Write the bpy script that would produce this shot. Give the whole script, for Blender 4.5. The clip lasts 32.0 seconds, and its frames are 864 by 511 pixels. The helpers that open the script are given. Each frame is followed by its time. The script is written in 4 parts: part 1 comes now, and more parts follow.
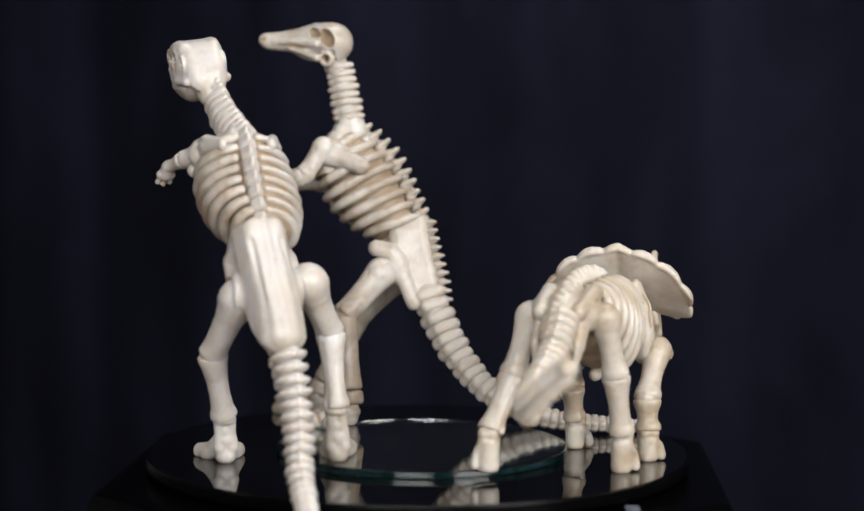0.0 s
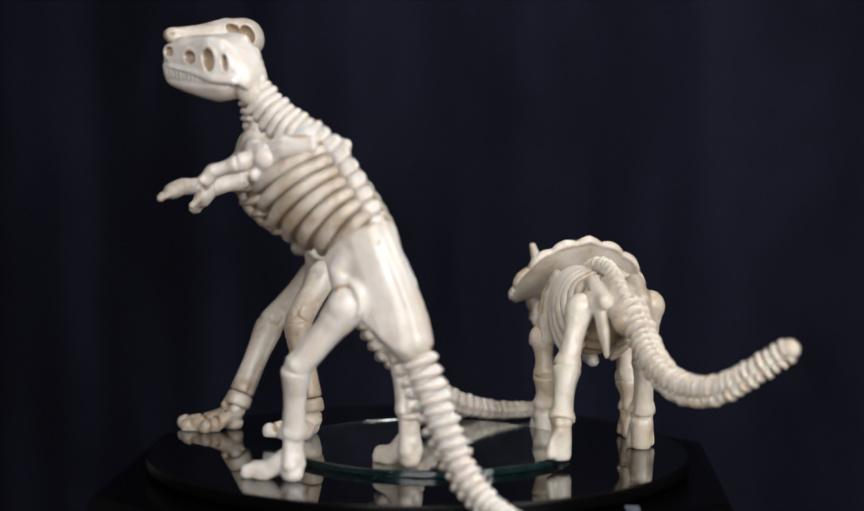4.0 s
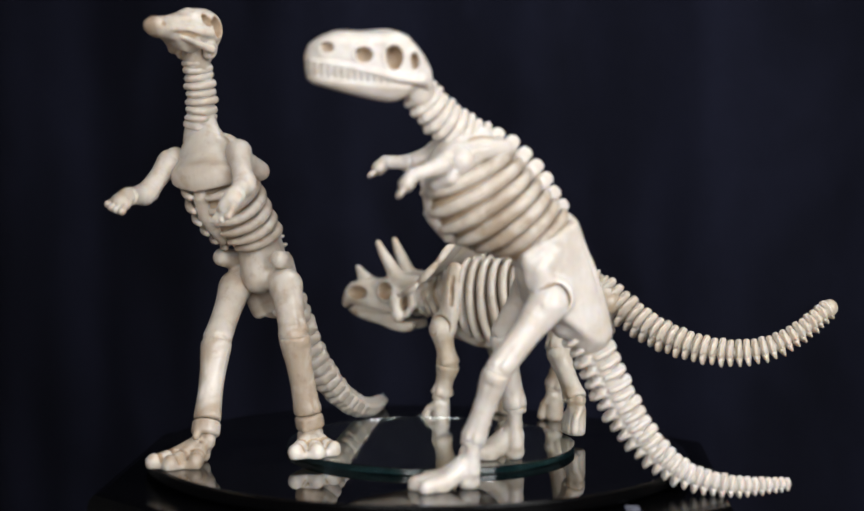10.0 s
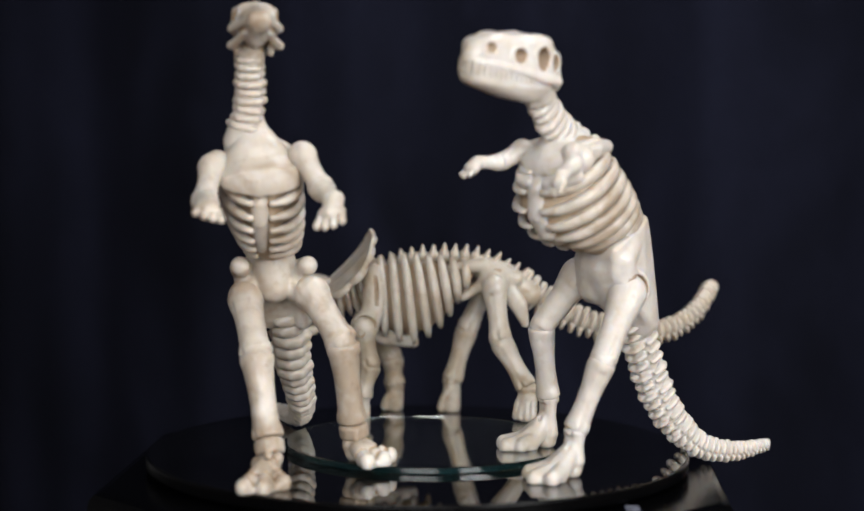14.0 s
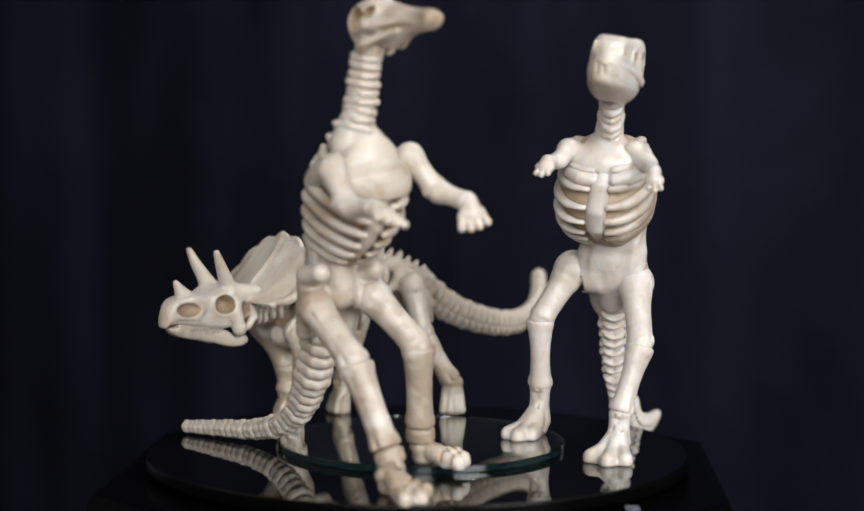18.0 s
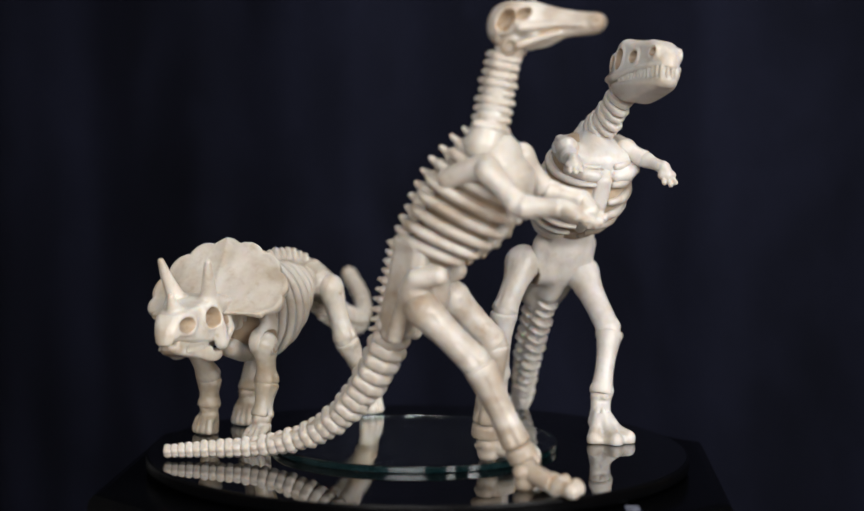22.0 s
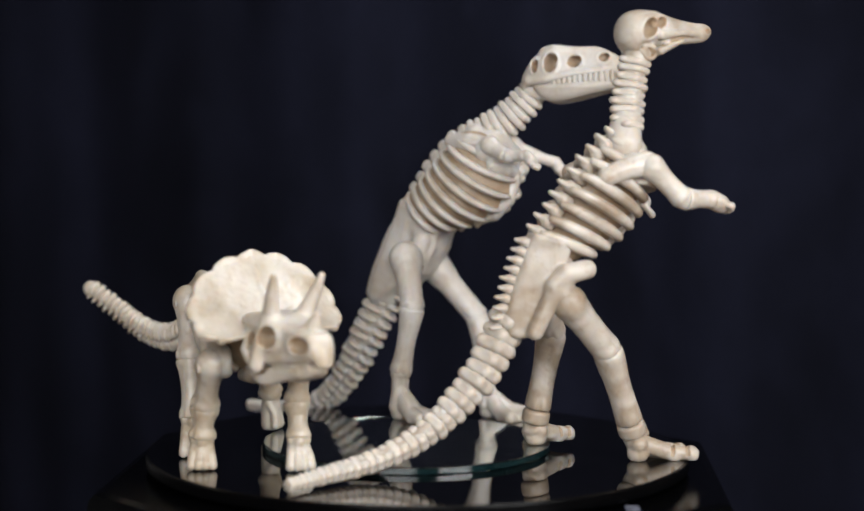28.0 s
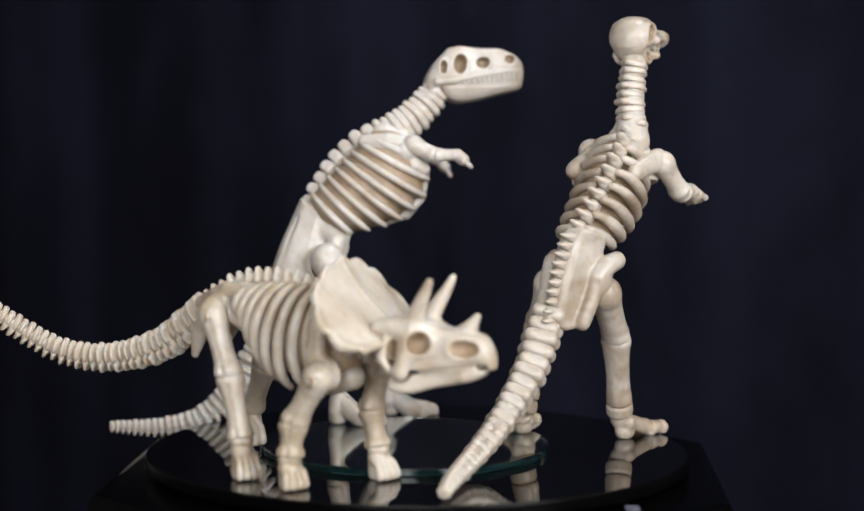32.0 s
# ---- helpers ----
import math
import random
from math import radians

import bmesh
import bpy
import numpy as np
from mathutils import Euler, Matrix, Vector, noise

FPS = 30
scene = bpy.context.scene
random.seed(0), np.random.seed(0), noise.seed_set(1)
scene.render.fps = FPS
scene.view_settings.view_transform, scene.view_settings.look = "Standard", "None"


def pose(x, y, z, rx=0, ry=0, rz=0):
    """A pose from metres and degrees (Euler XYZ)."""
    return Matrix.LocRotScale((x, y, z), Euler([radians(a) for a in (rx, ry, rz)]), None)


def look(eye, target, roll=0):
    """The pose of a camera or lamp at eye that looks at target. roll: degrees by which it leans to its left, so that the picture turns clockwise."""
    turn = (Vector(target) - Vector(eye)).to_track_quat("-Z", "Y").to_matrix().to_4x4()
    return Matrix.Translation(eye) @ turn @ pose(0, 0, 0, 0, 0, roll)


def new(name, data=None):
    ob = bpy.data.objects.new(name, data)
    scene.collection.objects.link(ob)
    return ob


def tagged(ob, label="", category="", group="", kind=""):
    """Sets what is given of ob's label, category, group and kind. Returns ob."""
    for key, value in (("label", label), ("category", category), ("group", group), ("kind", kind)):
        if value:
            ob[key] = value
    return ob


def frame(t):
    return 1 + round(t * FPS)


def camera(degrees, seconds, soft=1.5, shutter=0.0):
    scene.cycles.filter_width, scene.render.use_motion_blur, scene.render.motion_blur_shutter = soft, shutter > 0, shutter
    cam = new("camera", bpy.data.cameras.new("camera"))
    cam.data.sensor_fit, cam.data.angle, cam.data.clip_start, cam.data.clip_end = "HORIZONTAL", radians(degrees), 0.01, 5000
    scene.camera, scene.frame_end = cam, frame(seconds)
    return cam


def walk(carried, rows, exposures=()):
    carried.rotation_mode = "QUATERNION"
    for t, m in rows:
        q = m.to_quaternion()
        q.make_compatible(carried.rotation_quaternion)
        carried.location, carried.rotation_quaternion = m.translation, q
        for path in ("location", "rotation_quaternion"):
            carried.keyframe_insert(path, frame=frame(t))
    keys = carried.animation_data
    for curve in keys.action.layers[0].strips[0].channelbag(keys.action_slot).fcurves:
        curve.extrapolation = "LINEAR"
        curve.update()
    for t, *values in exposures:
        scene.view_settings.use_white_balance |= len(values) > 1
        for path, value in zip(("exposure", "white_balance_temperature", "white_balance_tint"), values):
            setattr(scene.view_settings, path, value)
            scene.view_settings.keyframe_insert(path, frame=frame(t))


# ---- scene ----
# Toy dinosaur skeletons turning on a black display turntable before a dark cloth.
# Lengths of the toys are written in millimetres in each toy's own space (x forward, y to its left, z up).
CLIP = 32.0
TABLE = 0.72
TOP = TABLE + 0.058          # the height from which the toys are measured
FACE = -1.3                  # the platter's upper face and the glass disc's, in millimetres from there
GLASS_TOP = 1.2
SPIN = 7.995                 # degrees a second

cam = camera(26.867, CLIP, soft=1.7)
cam.data.dof.use_dof, cam.data.dof.focus_distance, cam.data.dof.aperture_fstop = True, 0.628, 7.0
EYE = Vector((0.0, -0.625, TOP + 0.1158))
AIM = EYE + Vector((math.sin(radians(0.422)) * math.cos(radians(4.537)), math.cos(radians(0.422)) * math.cos(radians(4.537)), -math.sin(radians(4.537))))
walk(cam, [(0.0, look(EYE, AIM, 0.287)), (CLIP, look(EYE, AIM, 0.287))])

# ---- light ----
world = bpy.data.worlds.new("room_air")
scene.world = world
world.use_nodes = True
world.node_tree.nodes["Background"].inputs["Color"].default_value = (0.8, 0.85, 1.0, 1)
world.node_tree.nodes["Background"].inputs["Strength"].default_value = 0.10
scene.view_settings.exposure = 0.0


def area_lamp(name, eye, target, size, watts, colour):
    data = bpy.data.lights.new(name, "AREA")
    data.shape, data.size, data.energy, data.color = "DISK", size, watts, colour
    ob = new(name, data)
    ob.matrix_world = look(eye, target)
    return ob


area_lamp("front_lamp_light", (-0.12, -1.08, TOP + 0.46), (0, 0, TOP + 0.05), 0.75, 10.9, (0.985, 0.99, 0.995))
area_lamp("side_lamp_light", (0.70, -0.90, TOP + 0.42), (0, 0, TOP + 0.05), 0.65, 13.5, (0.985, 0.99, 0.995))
# Added light without a known source; lifts the backdrop's right and the toys' tops.
area_lamp("back_fill_light", (0.42, 0.16, TOP + 1.25), (0, 0, TOP + 0.05), 0.25, 5.6, (0.95, 0.97, 1.0))


# ---- materials ----
def nodes_of(name):
    m = bpy.data.materials.new(name)
    m.use_nodes = True
    nt = m.node_tree
    return m, nt, nt.nodes["Principled BSDF"]


def noise_node(nt, scale, detail=4, rough=0.6, distortion=0.0, stretch=None):
    co = nt.nodes.new("ShaderNodeTexCoord")
    tex = nt.nodes.new("ShaderNodeTexNoise")
    tex.inputs["Scale"].default_value, tex.inputs["Detail"].default_value = scale, detail
    tex.inputs["Roughness"].default_value, tex.inputs["Distortion"].default_value = rough, distortion
    if stretch:
        mp = nt.nodes.new("ShaderNodeMapping")
        mp.inputs["Scale"].default_value = stretch
        nt.links.new(co.outputs["Object"], mp.inputs["Vector"])
        nt.links.new(mp.outputs["Vector"], tex.inputs["Vector"])
    else:
        nt.links.new(co.outputs["Object"], tex.inputs["Vector"])
    return tex


def ramp_node(nt, src, stops):
    r = nt.nodes.new("ShaderNodeValToRGB")
    while len(r.color_ramp.elements) < len(stops):
        r.color_ramp.elements.new(0.5)
    for e, (pos, c) in zip(r.color_ramp.elements, stops):
        e.position, e.color = pos, (*c, 1) if len(c) == 3 else c
    nt.links.new(src, r.inputs["Fac"])
    return r


def mix_node(nt, kind, fac, a, b):
    mx = nt.nodes.new("ShaderNodeMix")
    mx.data_type, mx.blend_type = "RGBA", kind
    if hasattr(fac, "is_output"):
        nt.links.new(fac, mx.inputs[0])
    else:
        mx.inputs[0].default_value = fac
    for slot, v in ((6, a), (7, b)):
        if hasattr(v, "is_output"):
            nt.links.new(v, mx.inputs[slot])
        else:
            mx.inputs[slot].default_value = (*v, 1)
    return mx.outputs[2]


def bump_to(nt, bsdf, tex, strength, distance):
    b = nt.nodes.new("ShaderNodeBump")
    b.inputs["Strength"].default_value, b.inputs["Distance"].default_value = strength, distance
    nt.links.new(tex.outputs["Fac"], b.inputs["Height"])
    nt.links.new(b.outputs["Normal"], bsdf.inputs["Normal"])
    return b


def bone_material(name, base, wash, blotch, gloss, stain=0.0):
    """Cream moulded plastic with a thin brown antique wash."""
    m, nt, bsdf = nodes_of(name)
    broad = noise_node(nt, 40, 3, 0.55, 0.6)
    fine = noise_node(nt, 240, 4, 0.65)
    mid = tuple(0.62 * x + 0.38 * y for x, y in zip(base, wash))
    a = ramp_node(nt, broad.outputs["Fac"], [(0.40 - stain, base), (0.53 - stain, mid), (0.68 - 2 * stain, wash)])
    streak = noise_node(nt, 210, 4, 0.65, 0.5, (1.0, 1.0, 0.22))
    grain = ramp_node(nt, streak.outputs["Fac"], [(0.34, (0.94, 0.92, 0.90)), (0.52, (1, 1, 1)), (0.70, (1.02, 1.02, 1.02))])
    spots = ramp_node(nt, fine.outputs["Fac"], [(0.0, (1.05, 1.04, 1.03)), (0.54, (1, 1, 1)), (0.70, blotch)])
    col = mix_node(nt, "MULTIPLY", 0.8, a.outputs["Color"], spots.outputs["Color"])
    col = mix_node(nt, "MULTIPLY", 1.0, col, grain.outputs["Color"])
    info = nt.nodes.new("ShaderNodeObjectInfo")
    tone = ramp_node(nt, info.outputs["Random"], [(0.0, (0.94, 0.925, 0.90)), (1.0, (1.03, 1.03, 1.03))])
    col = mix_node(nt, "MULTIPLY", 1.0, col, tone.outputs["Color"])
    nt.links.new(col, bsdf.inputs["Base Color"])
    r = nt.nodes.new("ShaderNodeMapRange")
    r.inputs["To Min"].default_value, r.inputs["To Max"].default_value = gloss, gloss + 0.18
    nt.links.new(broad.outputs["Fac"], r.inputs["Value"])
    nt.links.new(r.outputs["Result"], bsdf.inputs["Roughness"])
    bsdf.inputs["Specular IOR Level"].default_value = 0.5
    bsdf.inputs["Subsurface Weight"].default_value = 0.45
    bsdf.inputs["Subsurface Radius"].default_value = (0.9, 0.6, 0.35)
    bsdf.inputs["Subsurface Scale"].default_value = 0.0028
    lumps = noise_node(nt, 130, 3, 0.6, 0.4)
    b1 = bump_to(nt, bsdf, fine, 0.20, 0.0006)
    b2 = nt.nodes.new("ShaderNodeBump")
    b2.inputs["Strength"].default_value, b2.inputs["Distance"].default_value = 0.28, 0.0012
    nt.links.new(lumps.outputs["Fac"], b2.inputs["Height"])
    nt.links.new(b2.outputs["Normal"], b1.inputs["Normal"])
    return m


BONE_R = bone_material("cream_plastic", (0.600, 0.562, 0.532), (0.456, 0.400, 0.336), (0.90, 0.85, 0.80), 0.25)
BONE_D = bone_material("tan_stained_cream_plastic", (0.592, 0.548, 0.498), (0.345, 0.280, 0.218), (0.80, 0.715, 0.65), 0.27, 0.04)
BONE_T = bone_material("glossy_cream_plastic", (0.596, 0.548, 0.490), (0.405, 0.333, 0.252), (0.84, 0.77, 0.69), 0.22, 0.03)
# Browner tones for recesses: part antique wash, part shade painted into the colour.
GROOVE_R = bone_material("brown_wash_shade_plastic", (0.36, 0.270, 0.192), (0.21, 0.148, 0.102), (0.80, 0.70, 0.60), 0.45)
GROOVE_T = bone_material("tan_wash_shade_plastic", (0.39, 0.295, 0.205), (0.24, 0.165, 0.105), (0.80, 0.70, 0.60), 0.40)

RECESS_TONE_OF = {"cream_plastic": GROOVE_R, "tan_stained_cream_plastic": GROOVE_T, "glossy_cream_plastic": GROOVE_T}


def plain_material(name, colour, rough, spec=0.5, fine=900, strength=0.05):
    m, nt, bsdf = nodes_of(name)
    tex = noise_node(nt, fine, 3)
    r = ramp_node(nt, tex.outputs["Fac"], [(0.3, tuple(c * 0.85 for c in colour)), (0.7, tuple(c * 1.12 for c in colour))])
    nt.links.new(r.outputs["Color"], bsdf.inputs["Base Color"])
    bsdf.inputs["Roughness"].default_value, bsdf.inputs["Specular IOR Level"].default_value = rough, spec
    bump_to(nt, bsdf, tex, strength, 0.0004)
    return m


def gloss_black():
    """Polished black acrylic with a little dust and a few smears."""
    m, nt, bsdf = nodes_of("polished_black_acrylic")
    dust = noise_node(nt, 900, 2, 0.5)
    smear = noise_node(nt, 25, 4, 0.6, 1.2)
    r = ramp_node(nt, dust.outputs["Fac"], [(0.0, (0.0022, 0.0022, 0.0025)), (0.74, (0.0022, 0.0022, 0.0025)), (0.80, (0.012, 0.012, 0.013))])
    nt.links.new(r.outputs["Color"], bsdf.inputs["Base Color"])
    mr = nt.nodes.new("ShaderNodeMapRange")
    mr.inputs["To Min"].default_value, mr.inputs["To Max"].default_value = 0.01, 0.05
    nt.links.new(smear.outputs["Fac"], mr.inputs["Value"])
    nt.links.new(mr.outputs["Result"], bsdf.inputs["Roughness"])
    bsdf.inputs["IOR"].default_value = 1.72
    return m


ACRYLIC = gloss_black()
BASE_BLACK = plain_material("moulded_black_plastic", (0.0012, 0.0012, 0.0014), 0.18, 0.05, 500, 0.05)
RIM_BLACK = plain_material("satin_black_rim", (0.0012, 0.0012, 0.0014), 0.25, 0.06, 500, 0.05)
LABEL_WHITE = plain_material("pale_print", (0.22, 0.23, 0.27), 0.6)
LABEL_BLUE = plain_material("dark_blue_print", (0.012, 0.015, 0.04), 0.6)

m, nt, bsdf = nodes_of("clear_glass")
bsdf.inputs["Base Color"].default_value = (0.93, 0.98, 0.96, 1)
bsdf.inputs["Transmission Weight"].default_value, bsdf.inputs["IOR"].default_value = 0.996, 1.52
smear = noise_node(nt, 60, 4, 0.65, 0.8)
mr = nt.nodes.new("ShaderNodeMapRange")
mr.inputs["To Min"].default_value, mr.inputs["To Max"].default_value = 0.0, 0.035
nt.links.new(smear.outputs["Fac"], mr.inputs["Value"])
nt.links.new(mr.outputs["Result"], bsdf.inputs["Roughness"])
GLASS = m
m, nt, bsdf = nodes_of("green_ground_glass_edge")
tex = noise_node(nt, 260, 4, 0.7)
r = ramp_node(nt, tex.outputs["Fac"], [(0.40, (0.04, 0.24, 0.26)), (0.66, (0.20, 0.56, 0.60))])
nt.links.new(r.outputs["Color"], bsdf.inputs["Base Color"])
bsdf.inputs["Transmission Weight"].default_value, bsdf.inputs["IOR"].default_value = 0.97, 1.52
bsdf.inputs["Roughness"].default_value = 0.03
bump_to(nt, bsdf, tex, 0.12, 0.0006)
GLASS_EDGE = m

m, nt, bsdf = nodes_of("black_navy_cloth")
weave = noise_node(nt, 620, 3, 0.7)
cloud = noise_node(nt, 11, 4, 0.6, 0.4, (1.0, 1.0, 0.45))
r = ramp_node(nt, cloud.outputs["Fac"], [(0.3, (0.0029, 0.0033, 0.0072)), (0.7, (0.0080, 0.0090, 0.0190))])
speck = ramp_node(nt, weave.outputs["Fac"], [(0.30, (0.55, 0.55, 0.58)), (0.5, (1, 1, 1)), (0.72, (1.65, 1.62, 1.58))])
nt.links.new(mix_node(nt, "MULTIPLY", 1.0, r.outputs["Color"], speck.outputs["Color"]), bsdf.inputs["Base Color"])
bsdf.inputs["Roughness"].default_value, bsdf.inputs["Specular IOR Level"].default_value = 0.95, 0.1
bump_to(nt, bsdf, weave, 0.6, 0.0008)
CLOTH = m
WALL = plain_material("matt_pale_wall_paint", (0.62, 0.62, 0.62), 0.9, 0.2, 60, 0.2)
FLOOR = plain_material("brown_floor_boards", (0.16, 0.10, 0.06), 0.5, 0.4, 30, 0.2)
WOOD = plain_material("dark_table_wood", (0.12, 0.07, 0.04), 0.45, 0.4, 40, 0.2)


# ---- mesh tools ----
def mesh_from(name, verts, faces, mats, smooth=True, index=None):
    me = bpy.data.meshes.new(name)
    me.from_pydata(verts, [], faces)
    for mt in mats if isinstance(mats, (list, tuple)) else [mats]:
        me.materials.append(mt)
    if index is not None:
        me.polygons.foreach_set("material_index", index)
    if smooth:
        me.shade_smooth()
    me.update()
    return me


def part(name, me, parent, label=""):
    """Links a mesh as one object under a thing or a part."""
    ob = new(name, me)
    ob.parent = parent
    if label:
        ob["label"] = label
    return ob


def v3(p):
    return np.array(p, float)


def unit(p):
    p = v3(p)
    return p / np.linalg.norm(p)


def axes_of(u):
    """Three axes in columns, the first along u."""
    u = unit(u)
    w = unit(np.cross(u, (0, 0, 1) if abs(u[2]) < 0.9 else (1, 0, 0)))
    return np.stack([u, w, np.cross(u, w)], 1)


class Clay:
    """A solid modelled by smoothly blended and carved primitives, in millimetres."""

    def __init__(self, blend=1.2):
        self.items, self.blend = [], blend

    def put(self, fn, lo, hi, cut=False, k=None):
        self.items.append((fn, v3(lo), v3(hi), cut, self.blend if k is None else k))
        return self

    def bone(self, a, b, ra, rb, flat=None, cut=False, k=None):
        """A round bar from a to b. flat: (direction, factor), thinner that way."""
        a, b = v3(a), v3(b)
        ab, big = b - a, max(ra, rb)
        den = max(float(ab @ ab), 1e-9)

        def fn(p):
            t = np.clip(((p - a) @ ab) / den, 0, 1)
            q = p - a - t[..., None] * ab
            if flat is not None:
                n = unit(flat[0])
                q = q + (q @ n)[..., None] * n * (flat[1] - 1)
            return np.sqrt((q * q).sum(-1)) - (ra + (rb - ra) * t)
        return self.put(fn, np.minimum(a, b) - big, np.maximum(a, b) + big, cut, k)

    def chain(self, pts, radii, flat=None, cut=False, k=None):
        """A bar through several points, with no swelling where its pieces meet."""
        pts, radii = [v3(p) for p in pts], list(radii)
        big = max(radii)
        n = None if flat is None else unit(flat[0])

        def fn(p):
            best = None
            for a, b, ra, rb in zip(pts, pts[1:], radii, radii[1:]):
                ab = b - a
                t = np.clip(((p - a) @ ab) / max(float(ab @ ab), 1e-9), 0, 1)
                q = p - a - t[..., None] * ab
                if n is not None:
                    q = q + (q @ n)[..., None] * n * (flat[1] - 1)
                e = np.sqrt((q * q).sum(-1)) - (ra + (rb - ra) * t)
                best = e if best is None else np.minimum(best, e)
            return best
        return self.put(fn, np.min(pts, axis=0) - big, np.max(pts, axis=0) + big, cut, k)

    def ball(self, c, r, turn=None, cut=False, k=None):
        """An ellipsoid. turn: a 3 x 3 matrix of its axes in columns."""
        c, r = v3(c), v3(r if hasattr(r, "__len__") else (r, r, r))
        m = np.eye(3) if turn is None else np.array(turn)

        def fn(p):
            q = (p - c) @ m
            k0 = np.sqrt(((q / r) ** 2).sum(-1)) + 1e-9
            k1 = np.sqrt(((q / (r * r)) ** 2).sum(-1)) + 1e-9
            return k0 * (k0 - 1) / k1
        big = r.max() if turn is not None else r
        return self.put(fn, c - big, c + big, cut, k)

    def box(self, c, half, rad, turn=None, cut=False, k=None):
        c, half = v3(c), v3(half) - rad
        m = np.eye(3) if turn is None else np.array(turn)

        def fn(p):
            q = np.abs((p - c) @ m) - half
            return np.sqrt((np.maximum(q, 0) ** 2).sum(-1)) + np.minimum(q.max(-1), 0) - rad
        big = np.linalg.norm(half + rad)
        return self.put(fn, c - big, c + big, cut, k)

    def drum(self, c, axis, half, radius, rad, squash=(1.0, 1.0), cut=False, k=None):
        """A round-edged drum; squash stretches its section across and upward."""
        c, m = v3(c), axes_of(axis)

        def fn(p):
            q = (p - c) @ m
            r = np.sqrt((q[..., 1] / squash[0]) ** 2 + (q[..., 2] / squash[1]) ** 2)
            d0, d1 = np.abs(q[..., 0]) - half + rad, r - radius + rad
            return np.sqrt(np.maximum(d0, 0) ** 2 + np.maximum(d1, 0) ** 2) + np.minimum(np.maximum(d0, d1), 0) - rad
        big = math.hypot(half, radius * max(squash))
        return self.put(fn, c - big, c + big, cut, k)

    def plate(self, outline, half, rad, mid=0.0, cut=False, k=None):
        """A side outline of (x, z) given the half width half(x, z) across y, with rounded edges."""
        ends = [(x, z, 0.0) for x, z in list(outline) + [outline[0]]]
        pts = curve_through(ends, 3 * len(outline) + 1)[:-1, :2]
        lean = mid if callable(mid) else (lambda z: mid)
        side = [float(lean(z)) for z in pts[:, 1]]
        reach = float(half(pts[:, 0], pts[:, 1]).max())

        def fn(p):
            x, z = p[..., 0], p[..., 2]
            near, inside = np.full(x.shape, 1e9), np.zeros(x.shape, bool)
            for (ax, az), (bx, bz) in zip(pts, np.roll(pts, -1, 0)):
                ex, ez, wx, wz = bx - ax, bz - az, x - ax, z - az
                t = np.clip((wx * ex + wz * ez) / (ex * ex + ez * ez), 0, 1)
                near = np.minimum(near, (wx - ex * t) ** 2 + (wz - ez * t) ** 2)
                if az != bz:
                    inside ^= ((az > z) != (bz > z)) & (x < ex * (z - az) / ez + ax)
            d0 = np.where(inside, -np.sqrt(near), np.sqrt(near)) + rad
            d1 = np.abs(p[..., 1] - lean(z)) - half(x, z) + rad
            return np.sqrt(np.maximum(d0, 0) ** 2 + np.maximum(d1, 0) ** 2) + np.minimum(np.maximum(d0, d1), 0) - rad
        lo, hi = pts.min(0), pts.max(0)
        return self.put(fn, (lo[0], min(side) - reach, lo[1]), (hi[0], max(side) + reach, hi[1]), cut, k)

    def ring(self, c, axis, radius, tube, cut=False, k=None):
        """A hoop round an axis."""
        c, m = v3(c), axes_of(axis)

        def fn(p):
            q = (p - c) @ m
            r = np.sqrt(q[..., 1] ** 2 + q[..., 2] ** 2) - radius
            return np.sqrt(r * r + q[..., 0] ** 2) - tube
        return self.put(fn, c - radius - tube, c + radius + tube, cut, k)

    def shear(self, at, out, k=0.5):
        """Cuts flat all that lies beyond a point, in one direction."""
        u = unit(out)
        return self.box(v3(at) + u * 16, (16, 16, 16), 0.01, axes_of(u), cut=True, k=k)

    def fire(self, name, mat, vox=0.6, rough=0.0, unit_mm=0.001, wash=None):
        """Turns the clay into a mesh; hollows carved with cut=2 take the wash colour, which also paints in their shade.
        """
        lo = np.min([i[1] for i in self.items if not i[3]], axis=0) - 2.5 * vox
        hi = np.max([i[2] for i in self.items if not i[3]], axis=0) + 2.5 * vox
        n = np.ceil((hi - lo) / vox).astype(int) + 1
        ax = [lo[i] + vox * np.arange(n[i]) for i in range(3)]
        d = np.full(n, 6.0)
        for fn, a, b, cut, k in self.items:
            pad = k + 2 * vox
            i0 = np.clip(np.floor((a - pad - lo) / vox).astype(int), 0, n)
            i1 = np.clip(np.ceil((b + pad - lo) / vox).astype(int) + 1, 0, n)
            if (i1 <= i0).any():
                continue
            s = tuple(slice(x, y) for x, y in zip(i0, i1))
            g = np.stack(np.meshgrid(*[ax[i][s[i]] for i in range(3)], indexing="ij"), -1)
            e, old = fn(g), d[s]
            k = max(k, 1e-4)
            if cut:
                h = np.clip(0.5 - 0.5 * (old + e) / k, 0, 1)
                d[s] = old * (1 - h) - e * h + k * h * (1 - h)
            else:
                h = np.clip(0.5 + 0.5 * (e - old) / k, 0, 1)
                d[s] = e * (1 - h) + old * h - k * h * (1 - h)
        if rough:
            g = np.stack(np.meshgrid(*ax, indexing="ij"), -1)
            d = d + rough * np.sin(g[..., 0] * 1.9 + 1.3 * np.sin(g[..., 1] * 1.1)) * np.sin(g[..., 1] * 1.7 + 0.8) * np.sin(g[..., 2] * 1.5 + 1.1 * np.sin(g[..., 0]))
